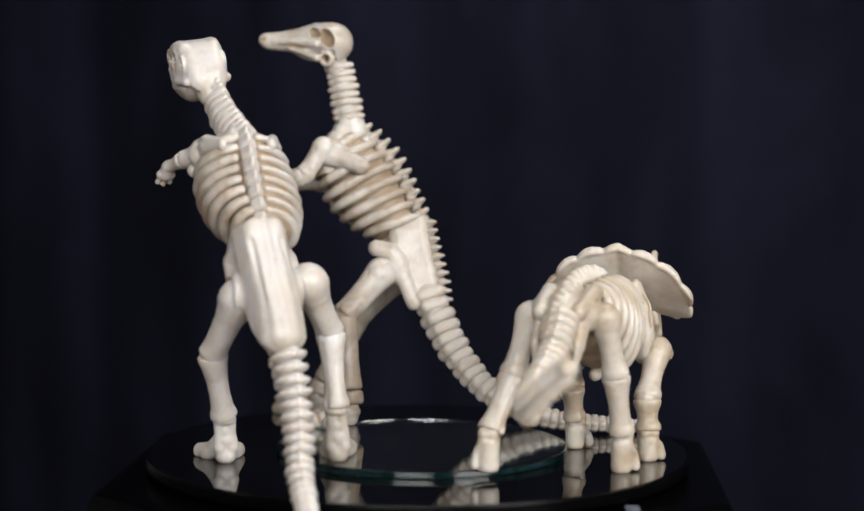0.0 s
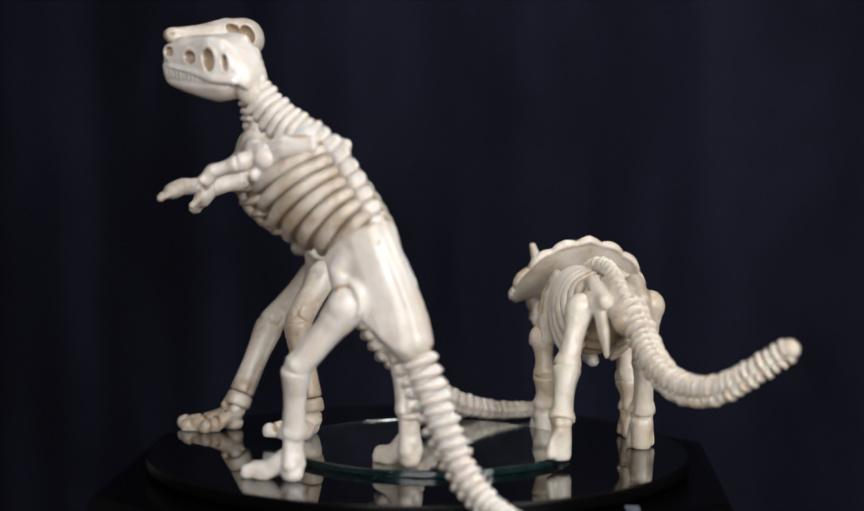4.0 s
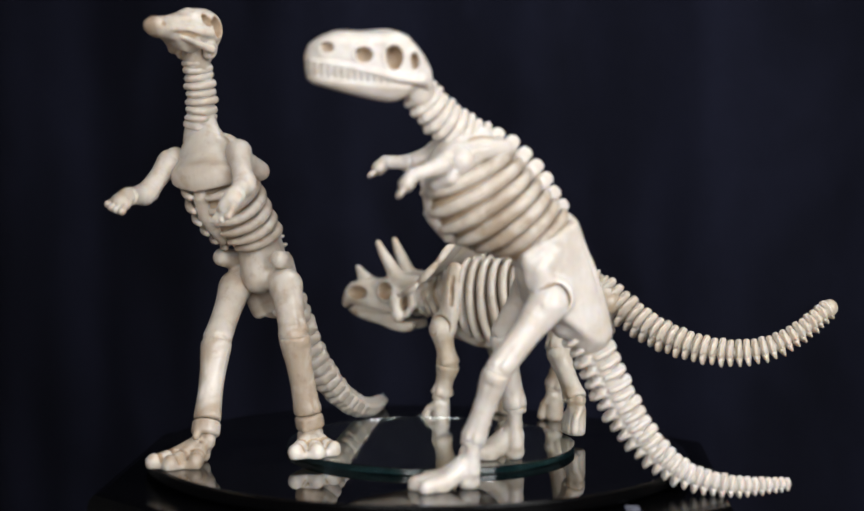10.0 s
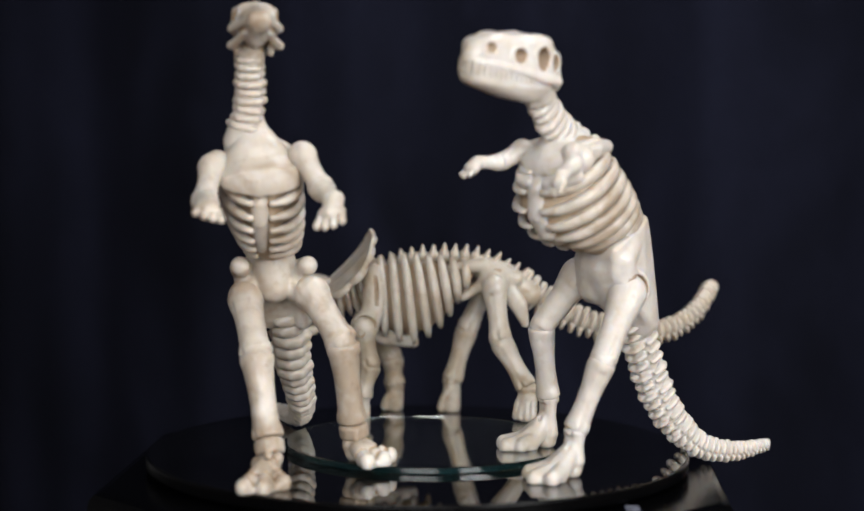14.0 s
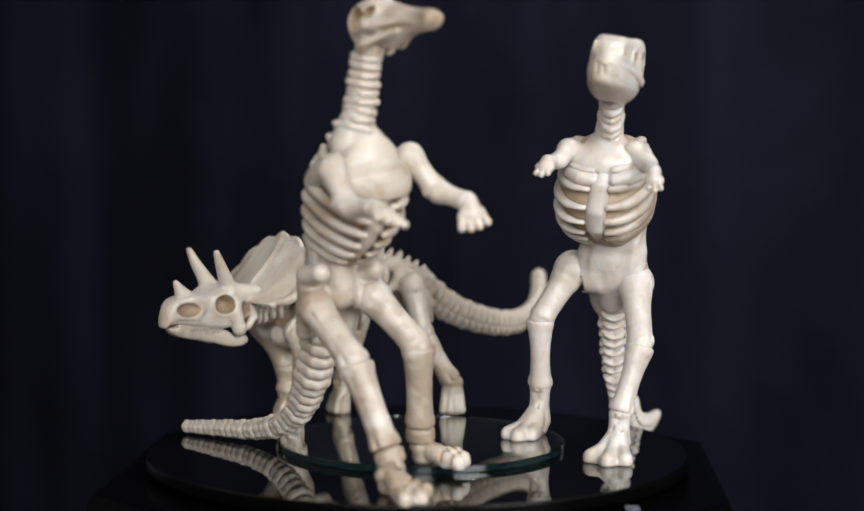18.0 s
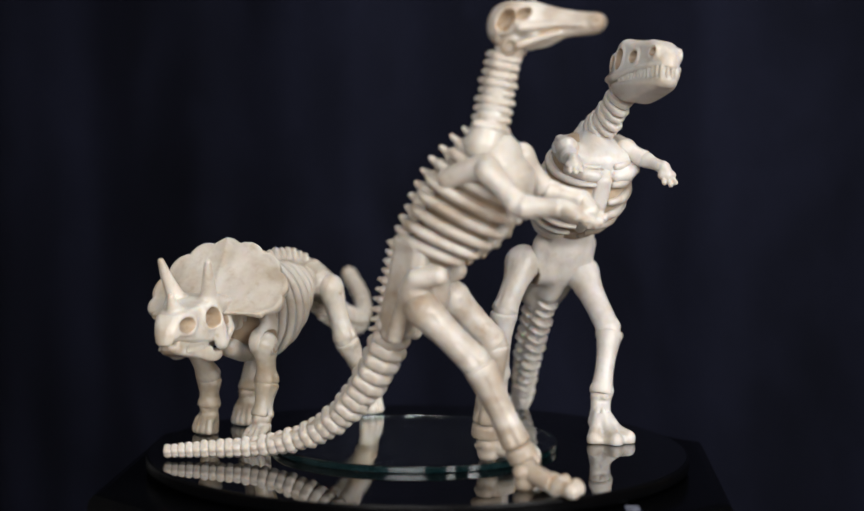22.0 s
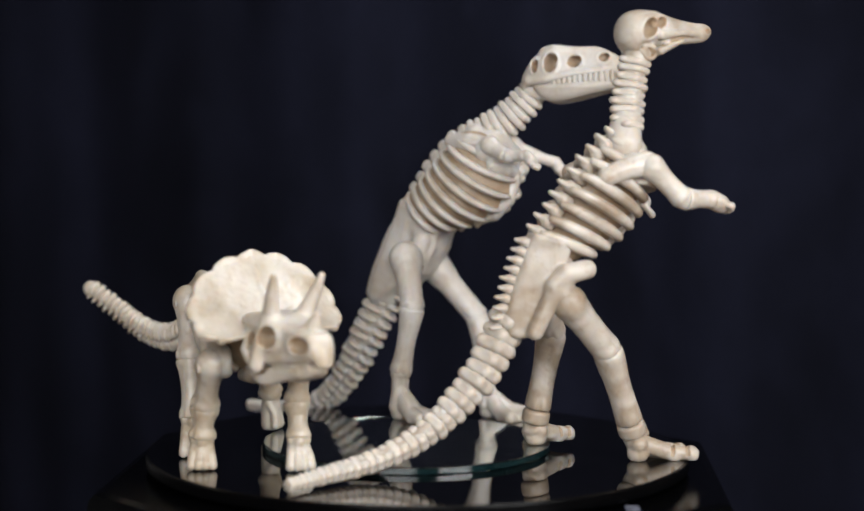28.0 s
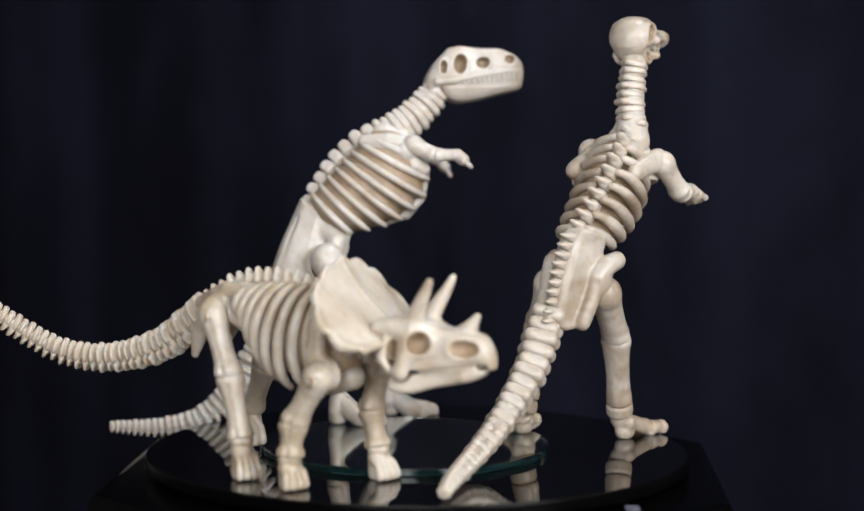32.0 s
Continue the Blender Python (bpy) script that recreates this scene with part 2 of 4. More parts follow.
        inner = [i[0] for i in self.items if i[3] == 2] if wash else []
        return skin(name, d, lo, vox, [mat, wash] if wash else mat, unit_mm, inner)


def skin(name, d, lo, vox, mat, unit_mm, inner=()):
    """The zero surface of a sampled field, one vertex a cell."""
    neg = d < 0
    cells = np.array(d.shape) - 1
    acc, cnt = np.zeros((*cells, 3)), np.zeros(cells)
    for a in range(3):
        o = [i for i in range(3) if i != a]
        for p in (0, 1):
            for q in (0, 1):
                st = [0, 0, 0]
                st[o[0]], st[o[1]] = p, q
                s0 = tuple(slice(st[i], st[i] + cells[i]) for i in range(3))
                st[a] = 1
                s1 = tuple(slice(st[i], st[i] + cells[i]) for i in range(3))
                cross = neg[s0] != neg[s1]
                t = np.where(cross, d[s0] / np.where(cross, d[s0] - d[s1], 1), 0)
                acc[..., a] += t
                acc[..., o[0]] += p * cross
                acc[..., o[1]] += q * cross
                cnt += cross
    on = cnt > 0
    index = np.full(cells, -1)
    index[on] = np.arange(on.sum())
    verts = (np.argwhere(on) + acc[on] / cnt[on][:, None]) * vox + lo
    quads = []
    for a in range(3):
        b, c = (a + 1) % 3, (a + 2) % 3
        s0, s1 = [slice(1, -1)] * 3, [slice(1, -1)] * 3
        s0[a], s1[a] = slice(0, -1), slice(1, None)
        first, second = neg[tuple(s0)], neg[tuple(s1)]
        at = np.argwhere(first != second)
        out = first[tuple(at.T)]
        at[:, b] += 1
        at[:, c] += 1
        ring = []
        for db, dc in ((-1, -1), (0, -1), (0, 0), (-1, 0)):
            w = at.copy()
            w[:, b] += db
            w[:, c] += dc
            ring.append(index[tuple(w.T)])
        f = np.stack(ring, 1)
        f[~out] = f[~out][:, ::-1]
        quads.append(f)
    quads = np.concatenate(quads)
    index = None
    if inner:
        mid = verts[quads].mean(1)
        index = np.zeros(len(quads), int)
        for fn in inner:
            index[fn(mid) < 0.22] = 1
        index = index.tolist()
    return mesh_from(name, (verts * unit_mm).tolist(), quads.tolist(), mat, True, index)


def curve_through(pts, n):
    """n points, evenly spaced, of a smooth curve through pts (any number of columns)."""
    p = np.array(pts, float)
    p = np.vstack([2 * p[0] - p[1], p, 2 * p[-1] - p[-2]])
    out = []
    for i in range(1, len(p) - 2):
        for t in np.linspace(0, 1, 24, endpoint=False):
            a, b, c, e = p[i - 1], p[i], p[i + 1], p[i + 2]
            out.append(0.5 * (2 * b + (c - a) * t + (2 * a - 5 * b + 4 * c - e) * t ** 2 + (3 * b - a - 3 * c + e) * t ** 3))
    out.append(p[-2])
    out = np.array(out)
    s = np.concatenate([[0], np.cumsum(np.linalg.norm(np.diff(out[:, :3], axis=0), axis=1))])
    u = np.linspace(0, s[-1], n)
    return np.stack([np.interp(u, s, out[:, j]) for j in range(out.shape[1])], 1)


def bow(xs, ys):
    """A smooth function through a few values."""
    c = curve_through([(x, y, 0) for x, y in zip(xs, ys)], 60)
    return lambda x: np.interp(x, c[:, 0], c[:, 1])


def tube(name, pts, radii, along, thin, mat, sides=10):
    """A bar swept along pts; its section is thin times as wide along the given direction."""
    pts, along = np.array(pts, float), unit(along)
    verts, faces, n = [], [], len(pts)
    for i, p in enumerate(pts):
        t = unit(pts[min(i + 1, n - 1)] - pts[max(i - 1, 0)])
        w = unit(np.cross(t, along))
        u = np.cross(w, t)
        for k in range(sides):
            a = 2 * math.pi * k / sides
            verts.append((p + radii[i] * (math.cos(a) * w + thin * math.sin(a) * u)) * 0.001)
    for i in range(n - 1):
        for k in range(sides):
            j = (k + 1) % sides
            faces.append((i * sides + k, i * sides + j, (i + 1) * sides + j, (i + 1) * sides + k))
    for i, sgn in ((0, -1), (n - 1, 1)):
        t = unit(pts[i] - pts[i - sgn])
        verts.append((pts[i] + t * radii[i] * 0.55) * 0.001)
        for k in range(sides):
            j = (k + 1) % sides
            f = (i * sides + k, i * sides + j, len(verts) - 1)
            faces.append(f if sgn > 0 else f[::-1])
    return mesh_from(name, [tuple(v) for v in verts], faces, mat)


def spaced(pts, count, ease=0.6):
    """count places along a curve of (x, y, z, radius), closer where it is thin; also the gaps."""
    c = curve_through(pts, 400)
    step = np.linalg.norm(np.diff(c[:, :3], axis=0), axis=1) / (c[1:, 3] ** ease)
    s = np.concatenate([[0], np.cumsum(step)])
    u = np.linspace(0, s[-1], count)
    out = np.stack([np.interp(u, s, c[:, k]) for k in range(4)], 1)
    return out


def backbone(parent, mesh, pts, count, wide=1.0, deep=1.0, length=0.5, name="vertebra", ease=0.6):
    """Vertebrae set along a curve of (x, y, z, radius)."""
    c = spaced(pts, count, ease)
    for i in range(count):
        p, r = c[i, :3], c[i, 3]
        span = c[min(i + 1, count - 1), :3] - c[max(i - 1, 0), :3]
        t = unit(span)
        gap = np.linalg.norm(span) / (2 if 0 < i < count - 1 else 1)
        side = unit(np.cross((0, 0, 1), t)) if abs(t[2]) < 0.97 else np.array((0, 1.0, 0))
        if side[1] < 0:
            side = -side
        fwd = t if (t[0] > 0.2 or (abs(t[0]) <= 0.2 and t[2] > 0)) else -t
        up = np.cross(fwd, side)
        jig = 1 + 0.05 * math.sin(i * 2.7 + 1.1 * r)
        yaw = 0.07 * math.sin(i * 3.9 + r)
        fwd, side = fwd * math.cos(yaw) + side * math.sin(yaw), side * math.cos(yaw) - fwd * math.sin(yaw)
        m = np.eye(4)
        m[:3, 0], m[:3, 1], m[:3, 2] = fwd * gap * length, side * r * wide * jig, up * r * deep * jig
        m[:3, 3] = p * 0.001
        part(name, mesh, parent).matrix_local = Matrix(m.tolist())
    return c


def vertebra_mesh(name, mat, spine=0.5, side=0.5, chevron=0.3, drum=0.86):
    """One vertebra of radius 1 and half length 1: drum, crest, side lobes and keel."""
    c = Clay(0.2)
    c.drum((0, 0, 0), (1, 0, 0), 1.0, drum, 0.5)
    if spine:
        c.ball((-0.05, 0, 0.66), (0.86, 0.30, 0.26 + spine * 0.22))
        c.ball((-0.1, 0, 0.80), (0.74, 0.24 + 0.1 * spine, 0.24))
    if side:
        for s in (1, -1):
            c.ball((0, s * 0.66, 0.10), (0.92, 0.22 + 0.22 * side, 0.36))
            c.ball((0.0, s * 0.42, -0.52), (0.9, 0.34, 0.32))
    if chevron:
        c.ball((0, 0, -0.74), (0.72, 0.30, 0.18 + chevron * 0.26))
    return c.fire(name, mat, 0.115)


def winged_vertebra(name, mat):
    """A tail vertebra: a broad rounded block above, small lobes below swept forward, and a groove between them along each flank."""
    c = Clay(0.12)
    c.drum((0, 0, 0.10), (1, 0, 0), 0.90, 0.88, 0.40)
    for s in (1, -1):
        c.chain([(-0.16, s * 0.50, 0.40), (0.06, s * 0.78, 0.24), (0.16, s * 0.92, 0.02)], [0.60, 0.54, 0.42], k=0.2)
        c.chain([(-0.22, s * 0.14, -0.74), (0.0, s * 0.44, -0.64), (0.16, s * 0.62, -0.54)], [0.42, 0.46, 0.40], k=0.10)
        c.chain([(-1.2, s * 0.86, -0.38), (1.2, s * 0.86, -0.38)], [0.14, 0.14], cut=True, k=0.10)
    c.ball((-0.06, 0, 0.90), (0.80, 0.28, 0.22), k=0.15)
    return c.fire(name, mat, 0.085)


def spined_vertebra(name, mat, tip, blunt):
    """A back vertebra whose blunt spine tapers upward and leans to the tail."""
    c = Clay(0.2)
    c.drum((0, 0, -0.1), (1, 0, 0), 1.0, 0.66, 0.4)
    c.chain([(0.05, 0, 0.2), (-0.12, 0, tip * 0.66), (-0.22, 0, tip)], [0.70, 0.40 + blunt / 3, blunt], flat=((0, 1, 0), 0.62))
    for s in (1, -1):
        c.ball((0, s * 0.62, 0.05), (0.8, 0.34, 0.34))
    return c.fire(name, mat, 0.1)


def thing(name, label, category, group=""):
    return tagged(new(name), label, category, group)


# ---- the tyrannosaur ----
def long_bone(name, a, b, ra, rb, mat, waist=0.78, groove=None, vox=0.5, head=0, knob=0):
    """A limb bone: flared ends cut flat, a narrow shaft, a shallow groove down it. head: a round ball at a."""
    a, b = v3(a), v3(b)
    u, mid = unit(b - a), (ra + rb) / 2
    at = lambda f: a + (b - a) * f
    c = Clay(0.9)
    thin = mid * waist
    c.chain([at(0), at(0.10), at(0.22), at(0.38), at(0.6), at(0.78), at(0.9), at(1)],
            [ra, ra, ra * 0.72 + thin * 0.28, ra * 0.2 + thin * 0.8, thin, rb * 0.35 + thin * 0.65, rb * 0.98, rb])
    side = unit(np.cross(u, (0.25, 1, 0.1)))
    lobe = np.cross(u, side)
    for f, r in ((0.05, ra), (0.94, rb)):
        for s in (1, -1):
            c.ball(at(f) + lobe * s * r * 0.34, r * 0.77)
    if groove is not None:
        for way in (1, -1):
            g = unit(way * v3(groove) - u * (way * v3(groove) @ u))
            c.chain([at(0.16) + g * ra * 1.05, at(0.5) + g * thin * 1.22, at(1.0) + g * rb * 1.08], [0.6, 0.55, 0.75], cut=True, k=0.9)
    if head:
        c.ball(a, ra * head)
    else:
        c.shear(a - u * 0.1, -u, 0.8)
    c.shear(b + u * 0.1, u, 0.8)
    if knob:
        c.ball(b, rb * knob, k=0.3)
    return c.fire(name, mat, vox, 0.07)


def clawed_foot(name, ankle, heel, toes, r, mat, ground, knuckles=2, plump=0.9, web=0.0):
    """A flat-soled foot: a double instep bone under the ankle seam, and low jointed toes grown together at the root."""
    c = Clay(0.9)
    ankle, heel = v3(ankle), v3(heel)
    fwd = unit((np.mean([t[0] for t in toes]) - heel[0], np.mean([t[1] for t in toes]) - heel[1], 0))
    side = np.array((-fwd[1], fwd[0], 0))
    c.drum(ankle, heel - ankle, r * 0.34, r * 1.16, r * 0.3)
    for s in (1, -1):
        c.chain([ankle + side * s * r * 0.42, (ankle + heel) / 2 + side * s * r * 0.44, heel + side * s * r * 0.5 - fwd * r * 0.1], [r * 0.72, r * 0.66, r * 0.82], k=0.5)
    c.ball((heel[0] + fwd[0] * r * 0.1, heel[1] + fwd[1] * r * 0.1, ground + r * 0.75), (r * 1.1, r * 1.05, r * 0.95))
    for toe in toes:
        toe = v3((toe[0], toe[1], ground + r * 0.66))
        root = v3((heel[0], heel[1], ground + r * 0.9))
        at = lambda f, z: root + (toe - root) * f + v3((0, 0, z * r))
        u = unit(toe - root)
        c.chain([ankle * 0.25 + heel * 0.75, at(0.45, 0.12), at(0.75, 0.04), toe - u * r * 0.6], [r * 0.9, r * plump, r * (plump - 0.04), r * (plump - 0.1)], k=0.6)
        c.bone(ankle * 0.55 + heel * 0.45, at(0.52 if web else 0.58, 0.2), r * (0.62 if web else 0.85), r * plump * 0.85, k=1.2)
        c.ball(at(0.62, 0.16), r * plump * 0.92, k=0.4)
        if knuckles:
            c.ball(at(0.86, 0.06), r * plump * 0.98, k=0.4)
        w = unit((-u[1], u[0], 0))
        for k in range(knuckles):
            f = 0.56 + 0.24 * k
            arc = [at(f, 0.08 + 0.98 * plump * math.sin(a)) + w * r * 0.98 * plump * math.cos(a) for a in np.linspace(-0.2, math.pi + 0.2, 9)]
            c.chain(arc, [r * 0.17] * 9, cut=2, k=0.3)
    if web:
        order = sorted(toes, key=lambda q: math.atan2((v3(q) - heel) @ side, (v3(q) - heel) @ fwd))
        for a, b in zip(order, order[1:]):
            low = v3((0, 0, ground + r * 0.25))
            flat = lambda q, f: v3((heel[0] + (q[0] - heel[0]) * f, heel[1] + (q[1] - heel[1]) * f, 0)) + low
            c.chain([flat(a, 0.9), (flat(a, 0.82) + flat(b, 0.82)) / 2, flat(b, 0.9)], [r * web] * 3, k=1.6)
            c.chain([flat(a, 0.6), flat(b, 0.6)], [r * web * 1.3] * 2, k=1.6)
        for t in (-0.42, 0.42):
            c.chain([ankle + fwd * r * 1.02 + side * t * r, heel * 0.6 + ankle * 0.4 + fwd * r * 1.12 + side * t * r, heel + fwd * r * 1.5 + side * t * 1.3 * r], [r * 0.17] * 3, cut=True, k=0.6)
    c.box((heel[0], heel[1], ground - 30), (80, 80, 30), 0.01, cut=True, k=0.3)
    return c.fire(name, mat, 0.42, 0.05, wash=RECESS_TONE_OF[mat.name])


def hand_mesh(name, wrist, tip, spread, r, mat, fingers=4, fan=1.12):
    wrist, tip, spread = v3(wrist), v3(tip), unit(spread)
    c = Clay(0.8)
    palm = wrist + (tip - wrist) * 0.45
    c.bone(wrist, palm, r * 0.9, r * 0.92)
    c.bone(palm - spread * r * 0.7, palm + spread * r * 0.7, r * 0.6, r * 0.6)
    w = r * fan
    for i in range(fingers):
        u = (i - (fingers - 1) / 2) / max(fingers - 1, 1) * 2
        base, end = palm + spread * u * w * 0.85, tip + spread * u * w * 1.1 - (tip - wrist) * 0.12 * abs(u)
        c.bone(base, end, r * 0.37, r * 0.33, k=0.25)
        c.ball(end, r * 0.38, k=0.2)
    return c.fire(name, mat, 0.32)


def tooth_row(name, rows, mat):
    """Small pointed teeth: (root, tip, radius)."""
    verts, faces = [], []
    for root, tip, r in rows:
        root, tip = v3(root), v3(tip)
        t = unit(tip - root)
        w = unit(np.cross(t, (0.2, 0.9, 0.1)))
        u = np.cross(t, w)
        b = len(verts)
        for f, s in ((0, 1.0), (0.55, 0.85), (0.9, 0.4)):
            for k in range(6):
                a = math.pi * k / 3
                verts.append(tuple((root + (tip - root) * f + r * s * (math.cos(a) * w + math.sin(a) * u)) * 0.001))
        verts.append(tuple(tip * 0.001))
        for l in (0, 1):
            for k in range(6):
                j = (k + 1) % 6
                faces.append((b + l * 6 + k, b + l * 6 + j, b + l * 6 + 6 + j, b + l * 6 + 6 + k))
        for k in range(6):
            faces.append((b + 12 + k, b + 12 + (k + 1) % 6, b + 18))
    return mesh_from(name, verts, faces, mat)


def placed(ob, x, y, z, yaw=0, pitch=0, roll=0):
    ob.matrix_local = pose(x * 0.001, y * 0.001, z * 0.001, roll, pitch, yaw)
    return ob


def rib_set(parent, backs, fronts, half_widths, along, mats, rad=1.35, thin=(0.9, 0.9), stop=0.93, bulge=0.0, skew=0.0):
    """Pairs of ribs from the spine round to the breastbone; backs and fronts are (x, y, z)."""
    for b, f, w in zip(backs, fronts, half_widths):
        b, f = v3(b), v3(f)
        mid, e1 = (b + f) / 2, (f - b) / 2
        for s in (1, -1):
            pts, rr = [], []
            for i in range(17):
                a = math.pi * (0.06 + (stop - 0.06) * i / 16)
                lat = w * math.sin(a) ** 0.82
                q = mid - e1 * math.cos(a) + v3((0, s * lat + skew * math.sin(a), 0)) + v3(along) * bulge * math.sin(a)
                pts.append(q)
                rr.append(rad * (0.62 + 0.50 * math.sin(a) ** 1.2) * (1 if i < 15 else 0.85))
            part("rib", tube("rib", pts, rr, along, thin[s < 0], mats[s < 0]), parent)


def cage_core(clay, backs, fronts, half_widths, along, inset, step, skew=0.0):
    """The solid between the ribs: a lens for each pair, a little inside them."""
    n = unit(along)
    for b, f, w in zip(backs, fronts, half_widths):
        b, f = v3(b), v3(f)
        e = unit(f - b)
        up = unit(n - e * (n @ e))
        turn = np.stack([e, np.cross(up, e), up], 1)
        clay.ball((b + f) / 2 + v3((0, skew, 0)), (np.linalg.norm(f - b) / 2 + 0.6 - inset, w + 0.6 - inset, step), turn, k=3.0)
    return clay


def trex():
    toy = thing("toy_tyrannosaur_skeleton", "cream plastic toy tyrannosaur skeleton striding with its tail off the platter", "toy dinosaur", "toy skeletons on the turntable")
    B = BONE_R
    ln = lambda z: np.interp(z, [45, 52, 58, 66, 76, 84, 92, 99, 105, 110], [0.5, 1.0, 1.6, 3.2, 4.5, 4.8, 5.2, 5.0, 4.1, 3.2])
    P = lambda x, z, y=0.0: (x, y + ln(z), z)
    F = lambda x, z, y=0.0: (x, y + float(np.interp(z, [70, 97], [-0.4, 5.2])), z)
    # rib cage
    n = 8
    backs = [P(17.5 - 20.5 * i / (n - 1), 107.5 - 22.5 * i / (n - 1)) for i in range(n)]
    front = curve_through([F(40.5, 97), F(41.0, 91), F(39.4, 84), F(35.0, 78.5), F(28.5, 74.5), F(20.5, 72), F(11.5, 70.5)], n)
    wide = [12.0, 13.9, 15.0, 15.2, 14.9, 13.9, 12.0, 9.6]
    # Core in a browner tone: pigment in the grooves plus their shade as colour.
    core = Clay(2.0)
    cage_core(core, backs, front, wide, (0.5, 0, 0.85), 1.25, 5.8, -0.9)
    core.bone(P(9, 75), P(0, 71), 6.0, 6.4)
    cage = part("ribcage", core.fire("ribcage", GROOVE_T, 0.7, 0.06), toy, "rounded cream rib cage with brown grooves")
    rib_set(cage, backs, front, wide, (0.5, 0, 0.85), (BONE_D, B), 1.8, (1.18, 0.72), 0.945, bulge=-1.0, skew=-0.9)
    cl = Clay(2.4)
    cl.chain([P(32.6, 98.5), P(29.8, 103), P(24, 106.5)], [7.4, 7.6, 5.6])
    cl.chain([P(31.5, 101.5, -11), P(34.5, 98.6, -5), P(34.5, 98.6, 5), P(31.5, 101.5, 11)], [4.4, 5.2, 5.2, 4.4])
    for s in (1, -1):
        cl.chain([P(39.4, 93.6, s * 3.8), P(38.4, 94.4, s * 8.0), P(34.8, 96.0, s * 12.0)], [2.2, 2.7, 2.4], k=1.0)
    part("collar", cl.fire("collar", B, 0.65, 0.05), cage, "smooth plate between the shoulders")
    st = Clay(1.0)
    st.chain([F(37.0, 96), F(39.4, 91), F(37.6, 83.4), F(33.0, 78.0), F(26, 75)], [3.4, 3.2, 3.5, 3.3, 2.3], flat=((1, 0, -0.4), 1.5))
    part("breastbone", st.fire("breastbone", B, 0.55), cage)
    for s in (1, -1):
        sc = Clay(1.2)
        sc.chain([P(33, 103.0, s * 10.6), P(25, 104.6, s * 11.0), P(16, 105.0, s * 8.2)], [3.6, 3.5, 2.3], flat=((0, 1, 0), 1.35))
        sc.chain([P(30, 105.2, s * 13.4), P(22, 106.4, s * 13.0)], [0.6, 0.5], cut=True, k=0.8).chain([P(30, 102.4, s * 14.0), P(22, 103.4, s * 13.4)], [0.6, 0.5], cut=True, k=0.8)
        sc.ball(P(33.5, 103, s * 10.8), 3.3)
        part("shoulder_blade", sc.fire("shoulder_blade", B, 0.5), cage)
    vm = vertebra_mesh("back_vertebra", B, 0.75, 0.35, 0.0)
    backbone(cage, vm, [(*P(19.0, 107.0), 4.3), (*P(12.0, 102.3), 4.4), (*P(5.6, 95.4), 4.2), (*P(0.4, 88), 4.0), (*P(-3, 81.5), 3.8)], 8, 0.66, 1.0, 0.50)
    # neck
    nk = Clay(1.5).chain([P(23, 106.5), (31.5, 5.6, 110.5), (40.5, 7.6, 118.5), (44.5, 8.2, 125)], [4.4, 3.2, 3.0, 3.2])
    neck = part("neck", nk.fire("neck", B, 0.7), toy)
    nv = vertebra_mesh("neck_vertebra", B, 0.45, 0.4, 0.4, 0.92)
    backbone(neck, nv, [(*P(23.5, 106.0), 6.8), (29.5, 5.0, 109.0, 7.0), (36.0, 6.6, 113.8, 6.6), (42.4, 8.0, 120.6, 6.1), (44.4, 8.3, 123.6, 5.6)], 10, 0.68, 1.0, 0.54)
    # skull, in its own space: x forward from the nape
    wide_x = bow([-3, 3, 9, 15, 21, 30, 37], [5.2, 7.2, 8.3, 7.9, 6.8, 5.3, 2.8])
    wide_at = lambda x, z: wide_x(x) * (1.0 - 0.012 * np.clip(z, -5, 10))
    sk = Clay(1.0)
    sk.plate([(36.6, 0.4), (36.4, 2.6), (35.2, 5.4), (32, 7.6), (26.6, 9.5), (21.5, 9.4), (16, 9.4), (11, 9.5), (6.5, 8.2), (3, 5.6), (0.4, 2.2),
              (-2.0, -2.6), (-1.5, -7.5), (2, -6.2), (7, -5.2), (12, -4.0), (17, -2.4), (22, -0.9), (28, -0.1), (33, 0.0)], wide_at, 2.9)
    sk.bone((6, 0, -1), (1.0, 0, -9.0), 5.2, 4.6, flat=((0, 1, 0), 1.15))
    for s in (1, -1):
        sk.chain([(7.0, s * 5.4, 7.5), (11.0, s * 6.0, 7.8), (15.5, s * 5.2, 7.2)], [1.2, 1.5, 1.2], k=2.2)
        sk.chain([(2.0, s * 6.9, -4.2), (9, s * 7.9, -3.6), (18, s * 6.9, -1.5), (30, s * 4.9, 0.3), (34.4, s * 3.0, 0.5), (35.4, 0, 0.5)], [1.5, 1.5, 1.2, 1.0, 0.9, 0.9], k=0.8)
        sk.ball((30.0, s * 3.7, 4.0), (3.4, 1.2, 3.0), k=1.4)
        for x, z, rx, rz, deep in ((10.6, 2.5, 2.4, 3.5, 6.2), (19.6, 3.2, 2.4, 2.0, 4.4), (30.4, 5.0, 1.7, 1.4, 2.6), (4.3, 1.4, 1.1, 2.4, 3.4)):
            w = float(wide_at(x, z))
            sk.ball((x, s * (w - 0.2), z), (rx + 1.1, 1.0 if x < 25 else 0.5, rz + 1.1), k=0.9)
            sk.ball((x, s * (w + 0.9), z), (rx, deep, rz), cut=2, k=1.0)
            sk.ball((x + 0.25 * rx, s * (w + 0.6), z + 0.35 * rz), (rx * 0.8, deep, rz * 0.62), cut=2, k=0.9)
